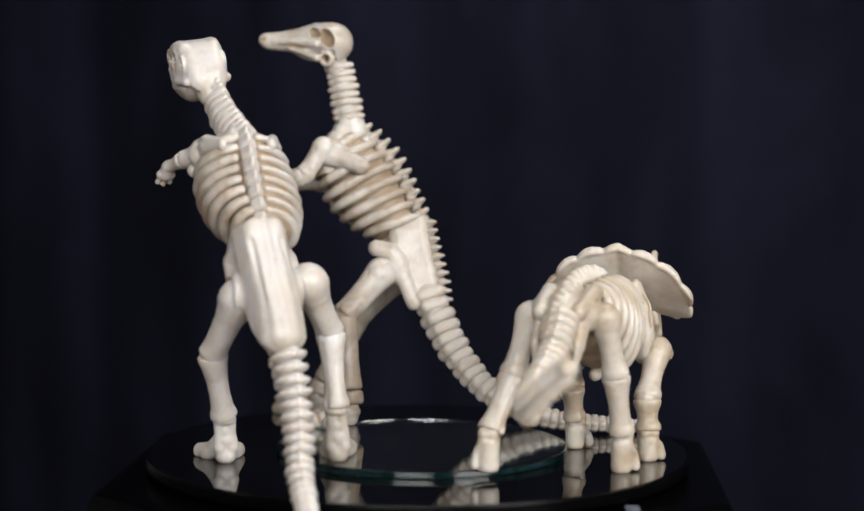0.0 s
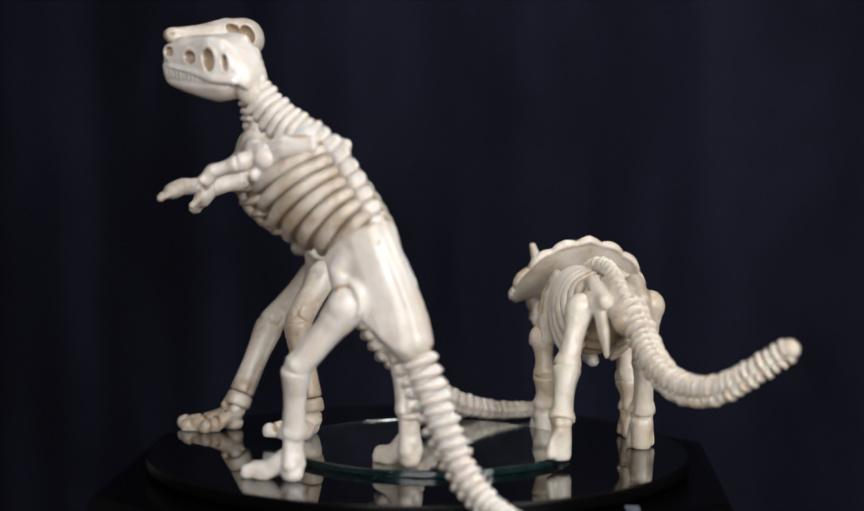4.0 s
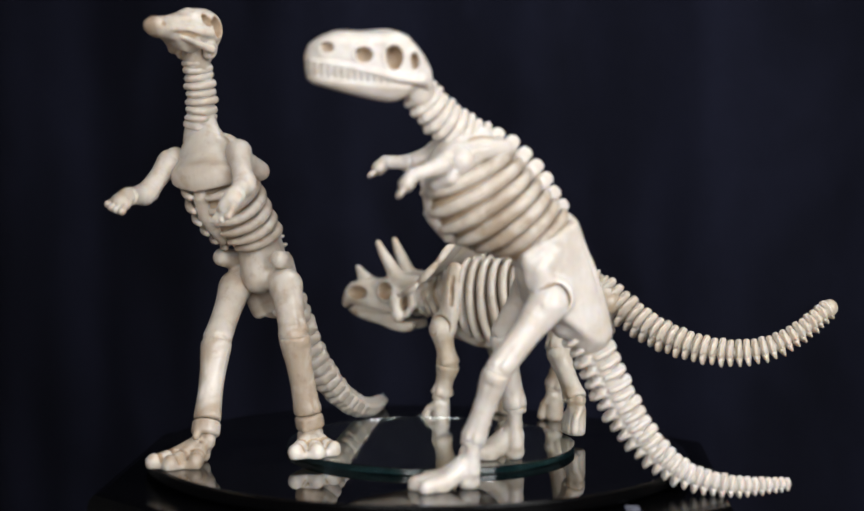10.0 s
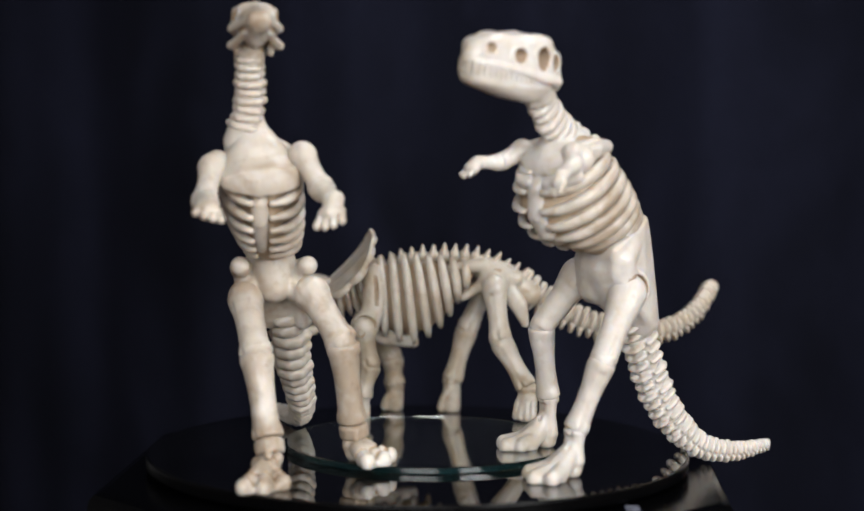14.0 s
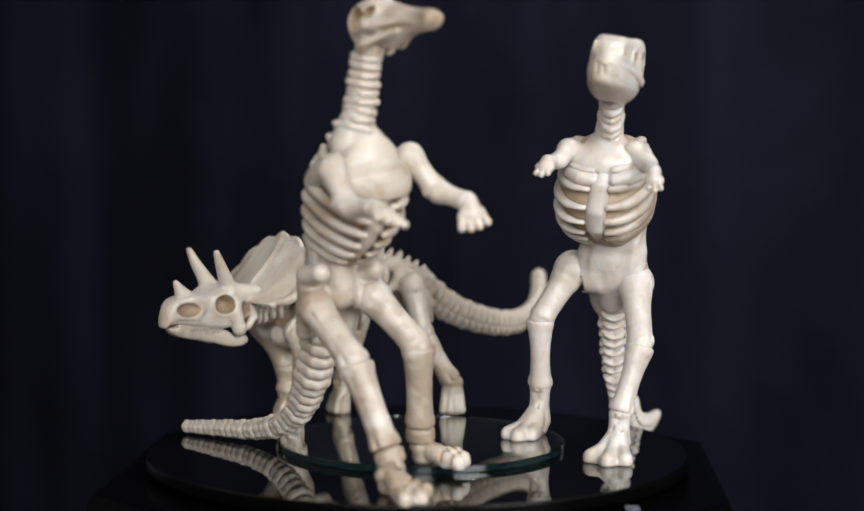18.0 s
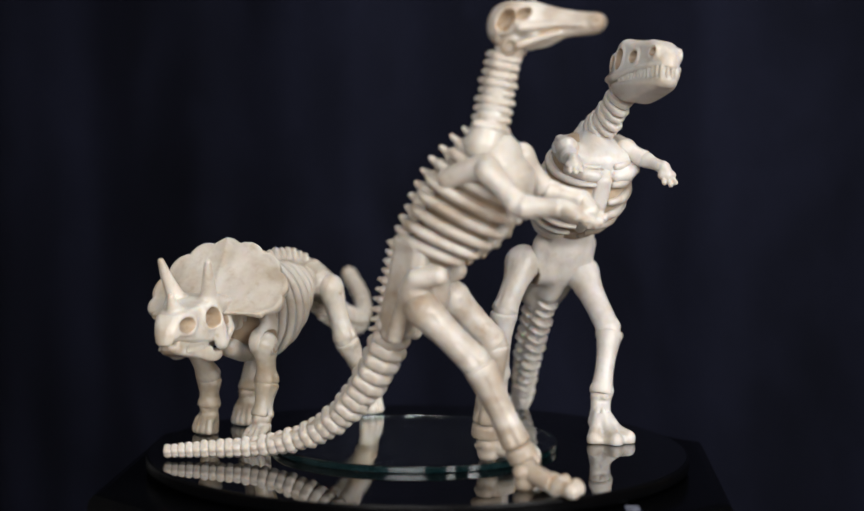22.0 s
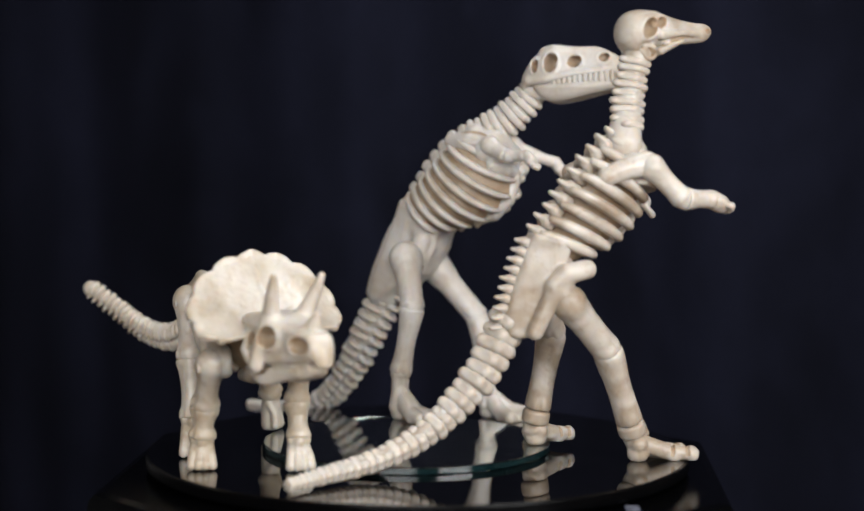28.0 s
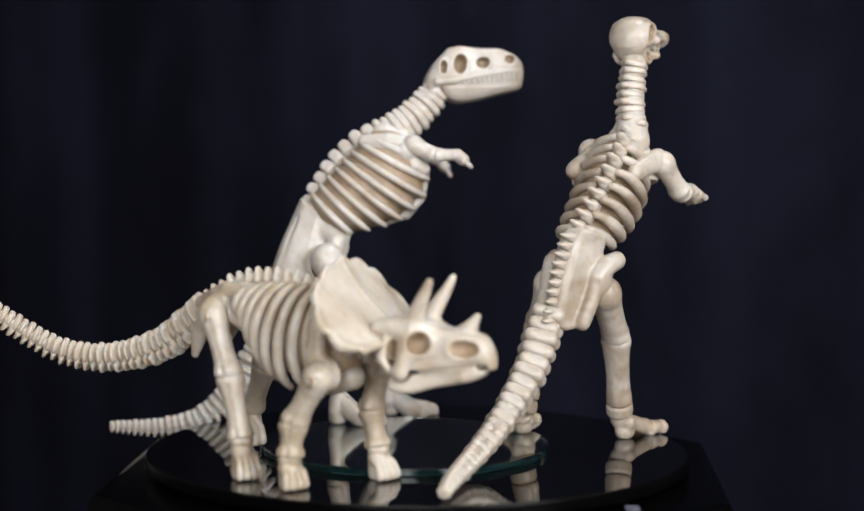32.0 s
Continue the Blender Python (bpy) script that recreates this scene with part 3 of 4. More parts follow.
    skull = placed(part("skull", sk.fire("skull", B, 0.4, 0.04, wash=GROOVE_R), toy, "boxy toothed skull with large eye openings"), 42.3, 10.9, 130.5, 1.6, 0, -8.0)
    jw = Clay(1.0)
    jaw_x = bow([2, 8, 14, 22, 30, 37], [6.8, 8.3, 8.1, 6.9, 5.2, 2.4])
    jaw_wide = lambda x, z: jaw_x(x) * (1.0 + 0.06 * np.clip(z + 6, -5, 0))
    jw.plate([(35.4, -2.2), (36.0, -3.8), (34.8, -6.0), (31, -7.0), (26, -8.3), (17, -10.5), (11, -11.3), (7, -10.2), (4.6, -8.2), (3.4, -5.6), (8, -4.8), (14, -4.7), (22, -3.9), (30, -2.9)], jaw_wide, 2.4)
    jw.plate([(35.2, -4.5), (35.2, 1.5), (26, 1.0), (16, -1.5), (10, -4.0), (10, -7), (30, -6)], lambda x, z: np.interp(x, [8, 20, 30, 35], [7.6, 6.7, 5.0, 3.3]), 1.2)
    part("lower_jaw", jw.fire("lower_jaw", B, 0.45, 0.03), skull)
    rows = []
    for s in (1, -1):
        for i in range(12):
            u = i / 11
            x = 12.0 + 21.4 * u
            y = s * float(np.interp(x, [10, 20, 30, 34], [7.45, 6.5, 4.8, 3.5]))
            top, low = float(np.interp(x, [10, 17, 22, 28, 36], [-4.2, -2.2, -0.8, 0.1, 0.3])), float(np.interp(x, [10, 22, 30, 36], [-6.3, -6.0, -5.0, -4.0]))
            rows.append(((x, y, top + 0.5), (x + 0.1, y * 0.97, low - 0.1), 1.12))
    rows += [((35.3 - 0.09 * y * y, y, 0.8), (35.6 - 0.09 * y * y, y, -4.2), 1.08) for y in (-2.8, -0.95, 0.95, 2.8)]
    part("teeth", tooth_row("teeth", rows, B), skull, "row of small pointed cream teeth")
    # pelvis
    pv = Clay(1.8)
    depth = lambda x, z: (x + 9) * 0.962 - (z - 83) * 0.273
    pv.plate([(-7.2, 82.3), (-2, 80.5), (6, 76), (11.5, 71.5), (10.5, 67), (9.5, 62), (4, 55), (-4, 49.5), (-11, 45), (-17.2, 44), (-16.8, 53), (-13.6, 63), (-11.0, 72)],
             lambda x, z: np.clip(5.0 + 0.42 * depth(x, z), 5.0, 8.8), 2.3, mid=ln)
    for s in (1, -1):
        pv.drum(P(1.0, 58.5, s * 7.2), (0.1, 1, 0), 4.4, 6.6, 1.4)
        # The hip recess is browned to carry the shade under the pelvis.
        pv.drum(P(1.6, 57.8, s * 11.0), (0.1, 1, 0), 2.0, 5.3, 0.3, cut=2, k=0.5)
        pv.chain([P(-5.5, 81, s * 2.9), P(-12.2, 66, s * 2.8), P(-16.7, 53, s * 2.4), P(-18.2, 46, s * 2.2)], [1.7, 1.8, 1.7, 1.5], k=0.5)
        pv.chain([P(-9.2, 76, s * 5.0), P(-15.7, 57, s * 4.9), P(-17.2, 49, s * 4.6)], [1.0, 1.0, 0.9], cut=True, k=0.7)
        pv.chain([P(-9.3, 79, s * 1.45), P(-14.8, 64, s * 1.4), P(-19.2, 50, s * 1.3)], [0.55, 0.6, 0.5], cut=True, k=0.5)
    pv.chain([P(-6.5, 82, 0), P(-13.2, 66, 0), P(-17.8, 53, 0), P(-19.2, 45, 0)], [1.3, 1.4, 1.3, 1.2], k=0.6)
    pv.chain([P(-6.5, 66), P(-10.5, 55), P(-13.4, 46)], [6.2, 6.8, 6.8], k=3.0)
    pv.chain([P(5, 64), P(2, 57), P(-5, 49)], [5.0, 4.6, 4.6], k=3.0)
    for s in (1, -1):
        pv.chain([P(2, 72, s * 6.0), P(5.5, 67.5, s * 8.6 - 1.0), P(4.0, 62, s * 9.0 - 0.8)], [3.4, 3.6, 3.4], k=1.6)
    part("pelvis", pv.fire("pelvis", B, 0.65, 0.08, wash=RECESS_TONE_OF[B.name]), toy)
    # legs
    for s, hip, knee, ank, heel, toes, ground in (
            (1, (2.4, 10.0, 56.8), (19.6, 15.0, 36.3), (26.0, 9.4, 14.0), (26.8, 8.8, 4.2), [(45.6, 8.2, 2.0), (43.2, 14.6, 2.0), (40.6, 0.6, 2.0)], FACE),
            (-1, (1.8, -12.4, 60.8), (9.6, -22.4, 43.2), (5.1, -23.1, 18.6), (5.0, -23.6, 6.2), [(22.4, -28.2, 5.0), (19.4, -32.9, 5.0), (19.4, -23.5, 5.0)], GLASS_TOP)):
        leg = part("leg", long_bone("thigh", hip, knee, 6.0, 4.4, B, 0.86, (0.6, s, 0), head=1.06, knob=0.9), toy)
        k2 = v3(knee) + unit(v3(ank) - v3(knee)) * 0.1
        part("shin", long_bone("shin", k2, ank, 4.5, 4.1, B, 0.80, (0.5, s, 0)), leg)
        ft = clawed_foot("foot", v3(ank) + unit(v3(heel) - v3(ank)) * 0.6, heel, toes, 3.3, B, ground, 0, 0.80, 0.55)
        part("foot", ft, leg)
    # arms
    for s, sh, el, wr, tip in ((1, (33.5, 14.2, 103), (39.2, 19.6, 99.4), (47.8, 23.1, 96.8), (52.0, 24.0, 91.0)),
                               (-1, (34.0, -7.8, 103.5), (42.0, -9.8, 99.8), (50.4, -11.6, 99.9), (55.3, -12.6, 95.6))):
        arm = part("arm", long_bone("upper_arm", sh, el, 3.6, 3.0, B, 0.88, None, 0.45, head=1.05, knob=0.9), toy)
        part("forearm", long_bone("forearm", v3(el) + unit(v3(wr) - v3(el)) * 0.3, wr, 2.8, 2.2, B, 0.84, None, 0.4), arm)
        part("hand", hand_mesh("hand", wr, tip, (0.1, 1, 0), 2.5, B, 3, 0.72), arm)
    # tail
    path = [(-11.8, 0.2, 45.9, 7.2), (-17.6, -0.6, 35.3, 7.2), (-23.6, -0.9, 23.4, 6.8), (-30.5, -0.1, 12.6, 6.1), (-37.3, 1.6, 5.1, 5.4), (-46.8, 2.6, -1.2, 4.5), (-60.9, 5.2, -4.2, 3.6), (-78.8, 6.2, -3.9, 2.2)]
    tc = Clay(1.0).chain([q[:3] for q in path], [q[3] * 0.52 for q in path])
    tail = part("tail", tc.fire("tail", B, 0.7), toy, "long segmented tapering tail")
    backbone(tail, winged_vertebra("tail_vertebra", B), path, 30, 0.60, 0.92, 0.55)
    return toy


# ---- the duck-billed dinosaur ----
def duckbill():
    toy = thing("toy_duckbill_skeleton", "tan-stained cream plastic toy duck-billed dinosaur skeleton standing upright on the platter", "toy dinosaur", "toy skeletons on the turntable")
    B = BONE_D
    ln = lambda z: np.interp(z, [46, 53, 62, 72, 79.5, 88, 96, 104, 111, 119], [0, -0.8, -1.6, -3.1, -6.6, -9.2, -10.8, -11.0, -9.6, -8.0])
    P = lambda x, z, y=0.0: (x, y + ln(z), z)
    F = lambda x, z, y=0.0: (x, y - 4.8, z)
    n = 8
    back = curve_through([P(16.5, 107.5), P(8.6, 101.2), P(3.0, 94.0), P(-2.2, 85.6), P(-7.2, 77)], n)
    front = curve_through([F(30, 97), F(31.5, 91.5), F(31.5, 86), F(28.5, 80.5), F(24, 75.5), F(18.5, 71.5), F(13.5, 69)], n)
    wide = [8.8, 10.3, 11.2, 11.5, 11.2, 10.5, 9.4, 8.0]
    # The brown core puts the shade of the rib gaps into its colour.
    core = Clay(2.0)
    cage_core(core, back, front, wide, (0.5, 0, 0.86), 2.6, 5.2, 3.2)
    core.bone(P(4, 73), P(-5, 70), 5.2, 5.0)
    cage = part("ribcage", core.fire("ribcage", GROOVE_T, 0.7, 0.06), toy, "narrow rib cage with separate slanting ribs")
    rib_set(cage, back, front, wide, (0.5, 0, 0.86), (B, B), 1.9, (0.92, 0.92), 0.94, skew=3.2)
    cl = Clay(2.0)
    cl.chain([(17.5, -9.5, 104.5), (20, -7.6, 102), (22, -5.4, 99)], [3.4, 4.2, 4.8])
    cl.bone((22, -15.5, 99), (23, 5.5, 100.5), 4.2, 4.2)
    part("collar", cl.fire("collar", B, 0.65, 0.06), cage)
    # a bell-shaped shield that flares from the neck to a sharp lower rim over the ribs
    pl = Clay(1.8)
    pl.chain([(23.4, -8.2, 113), (23.8, -7.6, 109), (24.4, -6.6, 104.5), (25.4, -5.5, 99.5), (26.8, -4.9, 95)], [4.6, 5.6, 7.6, 10.2, 13.0], flat=((1, 0, 0), 1.55))
    for s in (1, -1):
        pl.shear((30, -4.8, 89.8), (-0.22, s * 0.14, -1), 0.2)
    pl.shear((15.5, -6, 100), (-1, 0, 0.1), 0.8)
    pl.chain([F(29.4, 91), F(29.6, 86.4), F(27.2, 80.8), F(22.8, 76.2), F(17.6, 72)], [2.6, 2.8, 2.7, 2.4, 1.8], flat=((1, 0, -0.5), 1.3), k=0.5)
    part("breastbone", pl.fire("breastbone", B, 0.55, 0.04), cage, "smooth shield-shaped breastplate")
    for s in (1, -1):
        sc = Clay(1.2)
        sc.chain([(25.5, -5.4 + s * 13.0, 99.4), (18.5, -5.4 + s * 12.4, 98.0), (12, -4.8 + s * 12.0, 95.6)], [4.2, 3.6, 3.3], flat=((0, 1, 0), 1.15))
        part("shoulder_blade", sc.fire("shoulder_blade", B, 0.55), cage)
    vm = spined_vertebra("back_vertebra", B, 0.92, 0.44)
    backbone(cage, vm, [(*P(18.1, 108.0), 4.2), (*P(10.6, 101.4), 4.5), (*P(4.1, 93.8), 4.5), (*P(-1.3, 85.4), 4.3), (*P(-6.8, 77.2), 4.0)], 10, 0.56, 0.92, 0.46)
    # neck
    nk = Clay(1.2).chain([P(21.5, 106), P(24, 116), P(26, 128), (28.5, -7.5, 134.5)], [6.0, 4.6, 4.2, 4.6])
    neck = part("neck", nk.fire("neck", B, 0.7), toy)
    nv = vertebra_mesh("neck_vertebra", B, 0.3, 0.4, 0.3)
    backbone(neck, nv, [(*P(23.2, 111), 6.4), (*P(24.2, 119), 6.2), (*P(25.6, 126.5), 5.9), (*P(27, 132.5), 5.6)], 9, 0.88, 1.0, 0.53)
    # skull
    wide_x = bow([-1, 2, 6, 10, 15, 20, 26, 30, 35], [3.6, 5.4, 7.0, 7.2, 5.9, 4.6, 3.4, 3.6, 4.2])
    wide_at = lambda x, z: wide_x(x) * np.sqrt(1 - 0.8 * np.clip((z - 3.5) / 11, -1, 1) ** 2)
    sk = Clay(1.2)
    sk.plate([(-0.4, 1.0), (-0.8, 5.0), (1.4, 8.8), (5, 10.8), (9, 11.5), (13, 11.0), (16, 9.8), (22, 8.6), (28, 7.6), (32.5, 8.0), (35.2, 6.8), (35.6, 4.4),
              (33.2, 1.8), (28, 1.0), (23, 0.4), (18, -2.3), (14, -4.5), (10.2, -6.6), (6.6, -6.6), (3.4, -3.4), (1.4, -0.6)], wide_at, 3.0)
    sk.ball((6.4, 0, 4.2), (7.3, 8.0, 7.4))
    sk.ball((8.2, 0, -0.6), (5.6, 6.6, 6.0))
    sk.chain([(13, 0, 9.6), (22, 0, 7.4), (29, 0, 6.4)], [2.0, 1.6, 1.6])
    for s in (1, -1):
        sk.shear((11, s * 6.4, -4.6), (0, s * 0.72, -0.70), 1.6)
        sk.shear((20, s * 3.6, 0.2), (0.05, s * 0.66, -0.75), 1.2)
    for s in (1, -1):
        slant = np.array([[0.86, 0, 0.51], [0, 1, 0], [-0.51, 0, 0.86]])
        sk.chain([(11.0, s * 7.2, 3.4), (17, s * 5.4, 3.9), (24, s * 3.5, 4.4), (29, s * 3.2, 4.2)], [1.5, 1.3, 1.1, 0.9], k=0.8)
        sk.chain([(10.6, s * 7.4, -1.8), (16, s * 5.2, 0.0), (22, s * 3.8, 1.7)], [1.5, 1.2, 0.9], k=0.7)
        sk.ball((6.6, s * 6.2, 5.5), (3.6, 1.6, 4.8), slant, k=0.8)
        sk.ball((6.6, s * 7.8, 5.5), (2.4, 4.4, 3.6), slant, cut=2, k=0.6)
        sk.ball((11.8, s * 5.3, 7.4), (3.6, 1.2, 2.5), k=0.6)
        sk.ball((11.8, s * 6.6, 7.5), (2.6, 3.6, 1.6), slant.T, cut=2, k=0.5)
        sk.drum((7.5, s * 5.2, -2.1), (0.1, 1, -0.25), 1.1, 3.1, 1.0, k=1.0)
        sk.ball((7.5, s * 6.9, -2.2), (1.5, 3.0, 1.5), cut=2, k=0.5)
        sk.chain([(10.4, s * 8.2, 0.2), (16, s * 6.2, 1.7), (21, s * 4.7, 2.9), (27, s * 3.7, 2.7)], [0.7, 0.65, 0.6, 0.4], cut=2, k=0.6)
        sk.chain([(10.2, s * 8.0, -4.4), (15, s * 6.0, -2.2), (21, s * 4.6, 0.2)], [0.6, 0.5, 0.4], cut=True, k=0.7)
        sk.ball((33.4, s * 4.4, 5.4), (1.3, 1.1, 0.8), cut=2, k=0.5)
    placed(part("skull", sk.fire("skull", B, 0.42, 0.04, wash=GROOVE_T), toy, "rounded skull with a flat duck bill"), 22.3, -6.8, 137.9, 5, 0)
    # pelvis
    pv = Clay(1.6)
    depth = lambda x, z: (x + 10) * 0.97 - (z - 76) * 0.22
    pv.plate([(-9.5, 77), (-3, 76), (2.5, 73), (1.8, 67), (-1.5, 59), (-7, 48), (-11, 42.5), (-17, 44.5), (-16.2, 53), (-13.2, 64)],
             lambda x, z: np.clip(3.8 + 0.46 * depth(x, z), 3.8, 8.0), 2.0, mid=ln)
    for s in (1, -1):
        pv.chain([P(-3.5, 60, s * 9.2), P(0, 64, s * 10.4), P(6.0 - 1.3 * s, 65.2, s * 11.0 + 1.0)], [3.2, 3.5, 3.2], k=0.9)
        pv.chain([P(-2.5, 60, s * 9), P(-7, 50, s * 8.6), P(-9.2, 45.0, s * 8)], [3.2, 2.8, 2.7], k=0.9)
        pv.chain([P(-7, 63, s * 13), P(-11, 51, s * 11)], [0.9, 0.9], cut=2, k=1.0)
        pv.ball(P(-0.5, 57, s * 8.5), 5.2)
    pv.chain([P(1, 66), P(1, 58)], [6, 5.5])
    pelvis = part("pelvis", pv.fire("pelvis", B, 0.6, 0.04, wash=RECESS_TONE_OF[B.name]), toy)
    backbone(pelvis, spined_vertebra("crest_vertebra", B, 0.78, 0.48), [(*P(-11, 74), 3.0), (*P(-14.2, 63), 3.0), (*P(-16.8, 53.5), 3.0), (*P(-18, 46), 3.0)], 10, 0.6, 1.05, 0.46)
    # legs
    for s, hip, knee, ank, heel, toes, ground in (
            (-1, (1.6, -10.6, 54.4), (18.9, -6.4, 37.4), (30.3, -2.3, 12.4), (33.0, -3.2, 4.6), [(53.0, -10.2, 2.4), (52.4, -3.0, 2.3), (45.8, 3.8, 2.2)], FACE),
            (1, (2.5, 11.0, 56.2), (13.3, 21.4, 40.6), (9.7, 24.7, 14.0), (9.6, 25.6, 6.4), [(21.4, 36.0, 5.3), (26.8, 29.8, 5.3), (13.6, 38.6, 5.2)], GLASS_TOP)):
        leg = part("leg", long_bone("thigh", hip, knee, 5.4, 5.0, B, 0.90, (0.6, s, 0), head=1.06, knob=0.9), toy)
        u = unit(v3(ank) - v3(knee))
        part("shin", long_bone("shin", v3(knee) + u * 0.2, v3(ank), 5.1, 4.6, B, 0.86, (0.4, s, 0)), leg)
        an = Clay(0.8).drum(v3(ank) + u * 2.9, u, 2.6, 4.8, 1.4)
        an.bone(v3(ank) + u * 2.9 + v3((3.9, 0.5 * s, 0)), v3(ank) + u * 5 + v3((4.4, 0.5 * s, 0)), 1.3, 1.3)
        part("ankle", an.fire("ankle", B, 0.5), leg)
        part("foot", clawed_foot("foot", v3(ank) + u * 6.6, heel, toes, 3.4, B, ground, 2, 0.74, 0.40), leg)
    # arms
    for s, sh, el, wr, tip in ((-1, (26.6, -19.8, 98.4), (37.4, -21.6, 88.0), (50.0, -19.6, 87.6), (58.0, -19.0, 84.0)),
                               (1, (26.7, 8.4, 102.2), (32.2, 14.6, 91.6), (43.8, 18.4, 88.4), (49.8, 16.8, 80.8))):
        arm = part("arm", long_bone("upper_arm", sh, el, 4.0, 3.8, B, 0.86, None, 0.5, head=1.05, knob=0.9), toy)
        part("forearm", long_bone("forearm", v3(el) + unit(v3(wr) - v3(el)) * 0.4, wr, 3.8, 3.2, B, 0.84, None, 0.45), arm)
        part("hand", hand_mesh("hand", wr, tip, (0.35, 1, 0.25 * s), 3.4, B, 4), arm)
    # tail
    path = [(-13.4, 2.2, 47.3, 6.8), (-17.0, 3.6, 40.0, 7.0), (-21.7, 4.2, 31.1, 6.7), (-27.9, 5.6, 23.3, 6.0), (-36.4, 7.0, 14.8, 5.2), (-48.0, 7.1, 7.9, 4.5), (-63.3, 4.5, 3.8, 3.7), (-78.9, -0.6, 2.5, 3.1), (-93.1, -6.3, 1.6, 2.3)]
    tc = Clay(1.0).chain([q[:3] for q in path], [q[3] * 0.76 for q in path])
    tail = part("tail", tc.fire("tail", B, 0.7), toy, "segmented tail resting its tip on the platter")
    backbone(tail, vertebra_mesh("tail_vertebra", B, 0.7, 0.75, 0.45, 0.86), path, 31, 1.0, 0.96, 0.60)
    return toy


# ---- the horned dinosaur ----
def triceratops():
    toy = thing("toy_triceratops_skeleton", "glossy cream plastic toy horned dinosaur skeleton with a scalloped frill", "toy dinosaur", "toy skeletons on the turntable")
    B = BONE_T
    P = lambda x, z, y=0.0: (x, y + 0.022 * max(0, x - 30), z)
    n = 8
    backs = [P(44 - 32 * i / (n - 1), 58.5 + 3.0 * math.sin(math.pi * (0.2 + 0.7 * i / (n - 1)))) for i in range(n)]
    front = curve_through([P(42, 30.5), P(37, 28.5), P(31, 27.5), P(26, 29.5), P(20.5, 34), P(15.5, 41.5), P(11.5, 49)], n)
    wide = [12.4, 13.6, 14.3, 14.5, 14.3, 13.4, 12.0, 10.4]
    # Tan-brown core, darker than the ribs, so shade between them is painted in.
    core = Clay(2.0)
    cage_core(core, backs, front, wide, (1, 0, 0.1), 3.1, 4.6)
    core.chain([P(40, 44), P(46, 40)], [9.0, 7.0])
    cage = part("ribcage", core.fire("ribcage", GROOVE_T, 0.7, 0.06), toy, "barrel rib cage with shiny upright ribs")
    rib_set(cage, backs, front, wide, (1, 0, 0.1), (B, B), 1.7, (0.95, 0.95), 0.88, bulge=-0.8)
    st = Clay(1.2)
    st.chain([P(50, 33), P(42, 30), P(31, 28)], [4.0, 3.4, 2.2])
    part("breastbone", st.fire("breastbone", B, 0.6), cage)
    for s in (1, -1):
        sc = Clay(1.2)
        sc.chain([P(46.5, 56, s * 9.5), P(45.5, 49, s * 12.4), P(46.0, 41, s * 13.6), P(48.5, 36, s * 13.6)], [3.4, 4.3, 4.2, 4.8], flat=((0, 1, 0), 1.5))
        sc.drum(P(49.2, 35.2, s * 12.6), (0.15, 1, 0), 2.8, 5.2, 1.6)
        sc.drum(P(49.2, 35.0, s * 18.0), (0.15, 1, 0), 3.2, 4.7, 0.4, cut=2, k=0.5)
        sc.chain([P(45.0, 54, s * 13.2), P(44.2, 44, s * 16.0)], [0.7, 0.7], cut=2, k=0.9)
        part("shoulder_blade", sc.fire("shoulder_blade", B, 0.5, 0.03, wash=GROOVE_T), cage)
    vm = spined_vertebra("back_vertebra", B, 0.98, 0.36)
    backbone(cage, vm, [(*P(43, 57), 3.3), (*P(30, 60.4), 3.4), (*P(14.7, 61.4), 3.4), (*P(2, 59.3), 3.3), (*P(-10.6, 53.2), 3.2)], 15, 0.72, 1.0, 0.46)
    # neck
    # Same brown on the neck core, for shade between the rings under the frill.
    nk = Clay(1.4).chain([P(44, 49), P(55, 46), (66, 1.5, 43.5)], [6.4, 5.6, 5.4])
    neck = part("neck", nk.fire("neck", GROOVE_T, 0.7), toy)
    backbone(neck, vertebra_mesh("neck_vertebra", B, 0.9, 0.8, 0.5, 0.80), [(*P(47.5, 48.2), 8.6), (*P(55, 46), 8.2), (65.5, 1.6, 43.6, 7.4)], 7, 0.98, 1.0, 0.42)
    # skull: x forward from the frill's root
    wide_x = bow([-6, 0, 6, 12, 18, 24, 30, 34], [7.0, 8.6, 9.2, 8.0, 6.4, 5.6, 4.2, 2.6])
    wide_at = lambda x, z: wide_x(x)
    sk = Clay(1.1)
    sk.plate([(29.4, 2.4), (32.0, -0.2), (33.6, -3.6), (33.6, -7.0), (32.4, -8.0), (31.0, -6.4), (28, -6.4), (22, -7.4), (15, -8.4), (9.5, -8.6),
              (7, -5.5), (-4, -6.0), (-6, 0), (-4, 6), (4, 6.6), (11, 6.2), (17, 4.3), (24, 3.6)], wide_at, 2.3)
    sk.chain([(22.5, 0.1, 2.0), (25.2, 0.2, 5.0), (27.3, 0.2, 8.2)], [3.3, 2.3, 1.1], k=1.6)
    for s in (1, -1):
        sk.chain([(8.0, s * 5.4, 4.5), (10.6, s * 6.8, 9.6), (13.4, s * 7.8, 14.6), (15.4, s * 8.4, 18.8)], [3.4, 2.5, 1.85, 1.15], k=1.8)
        sk.chain([(8.4, s * 8.0, -1.0), (7.2, s * 9.2, -5.0), (6.4, s * 9.6, -8.2)], [3.0, 2.6, 2.4], k=2.0)
        sk.ball((6.2, s * 9.8, -9.0), (2.5, 2.2, 2.5), k=1.0)
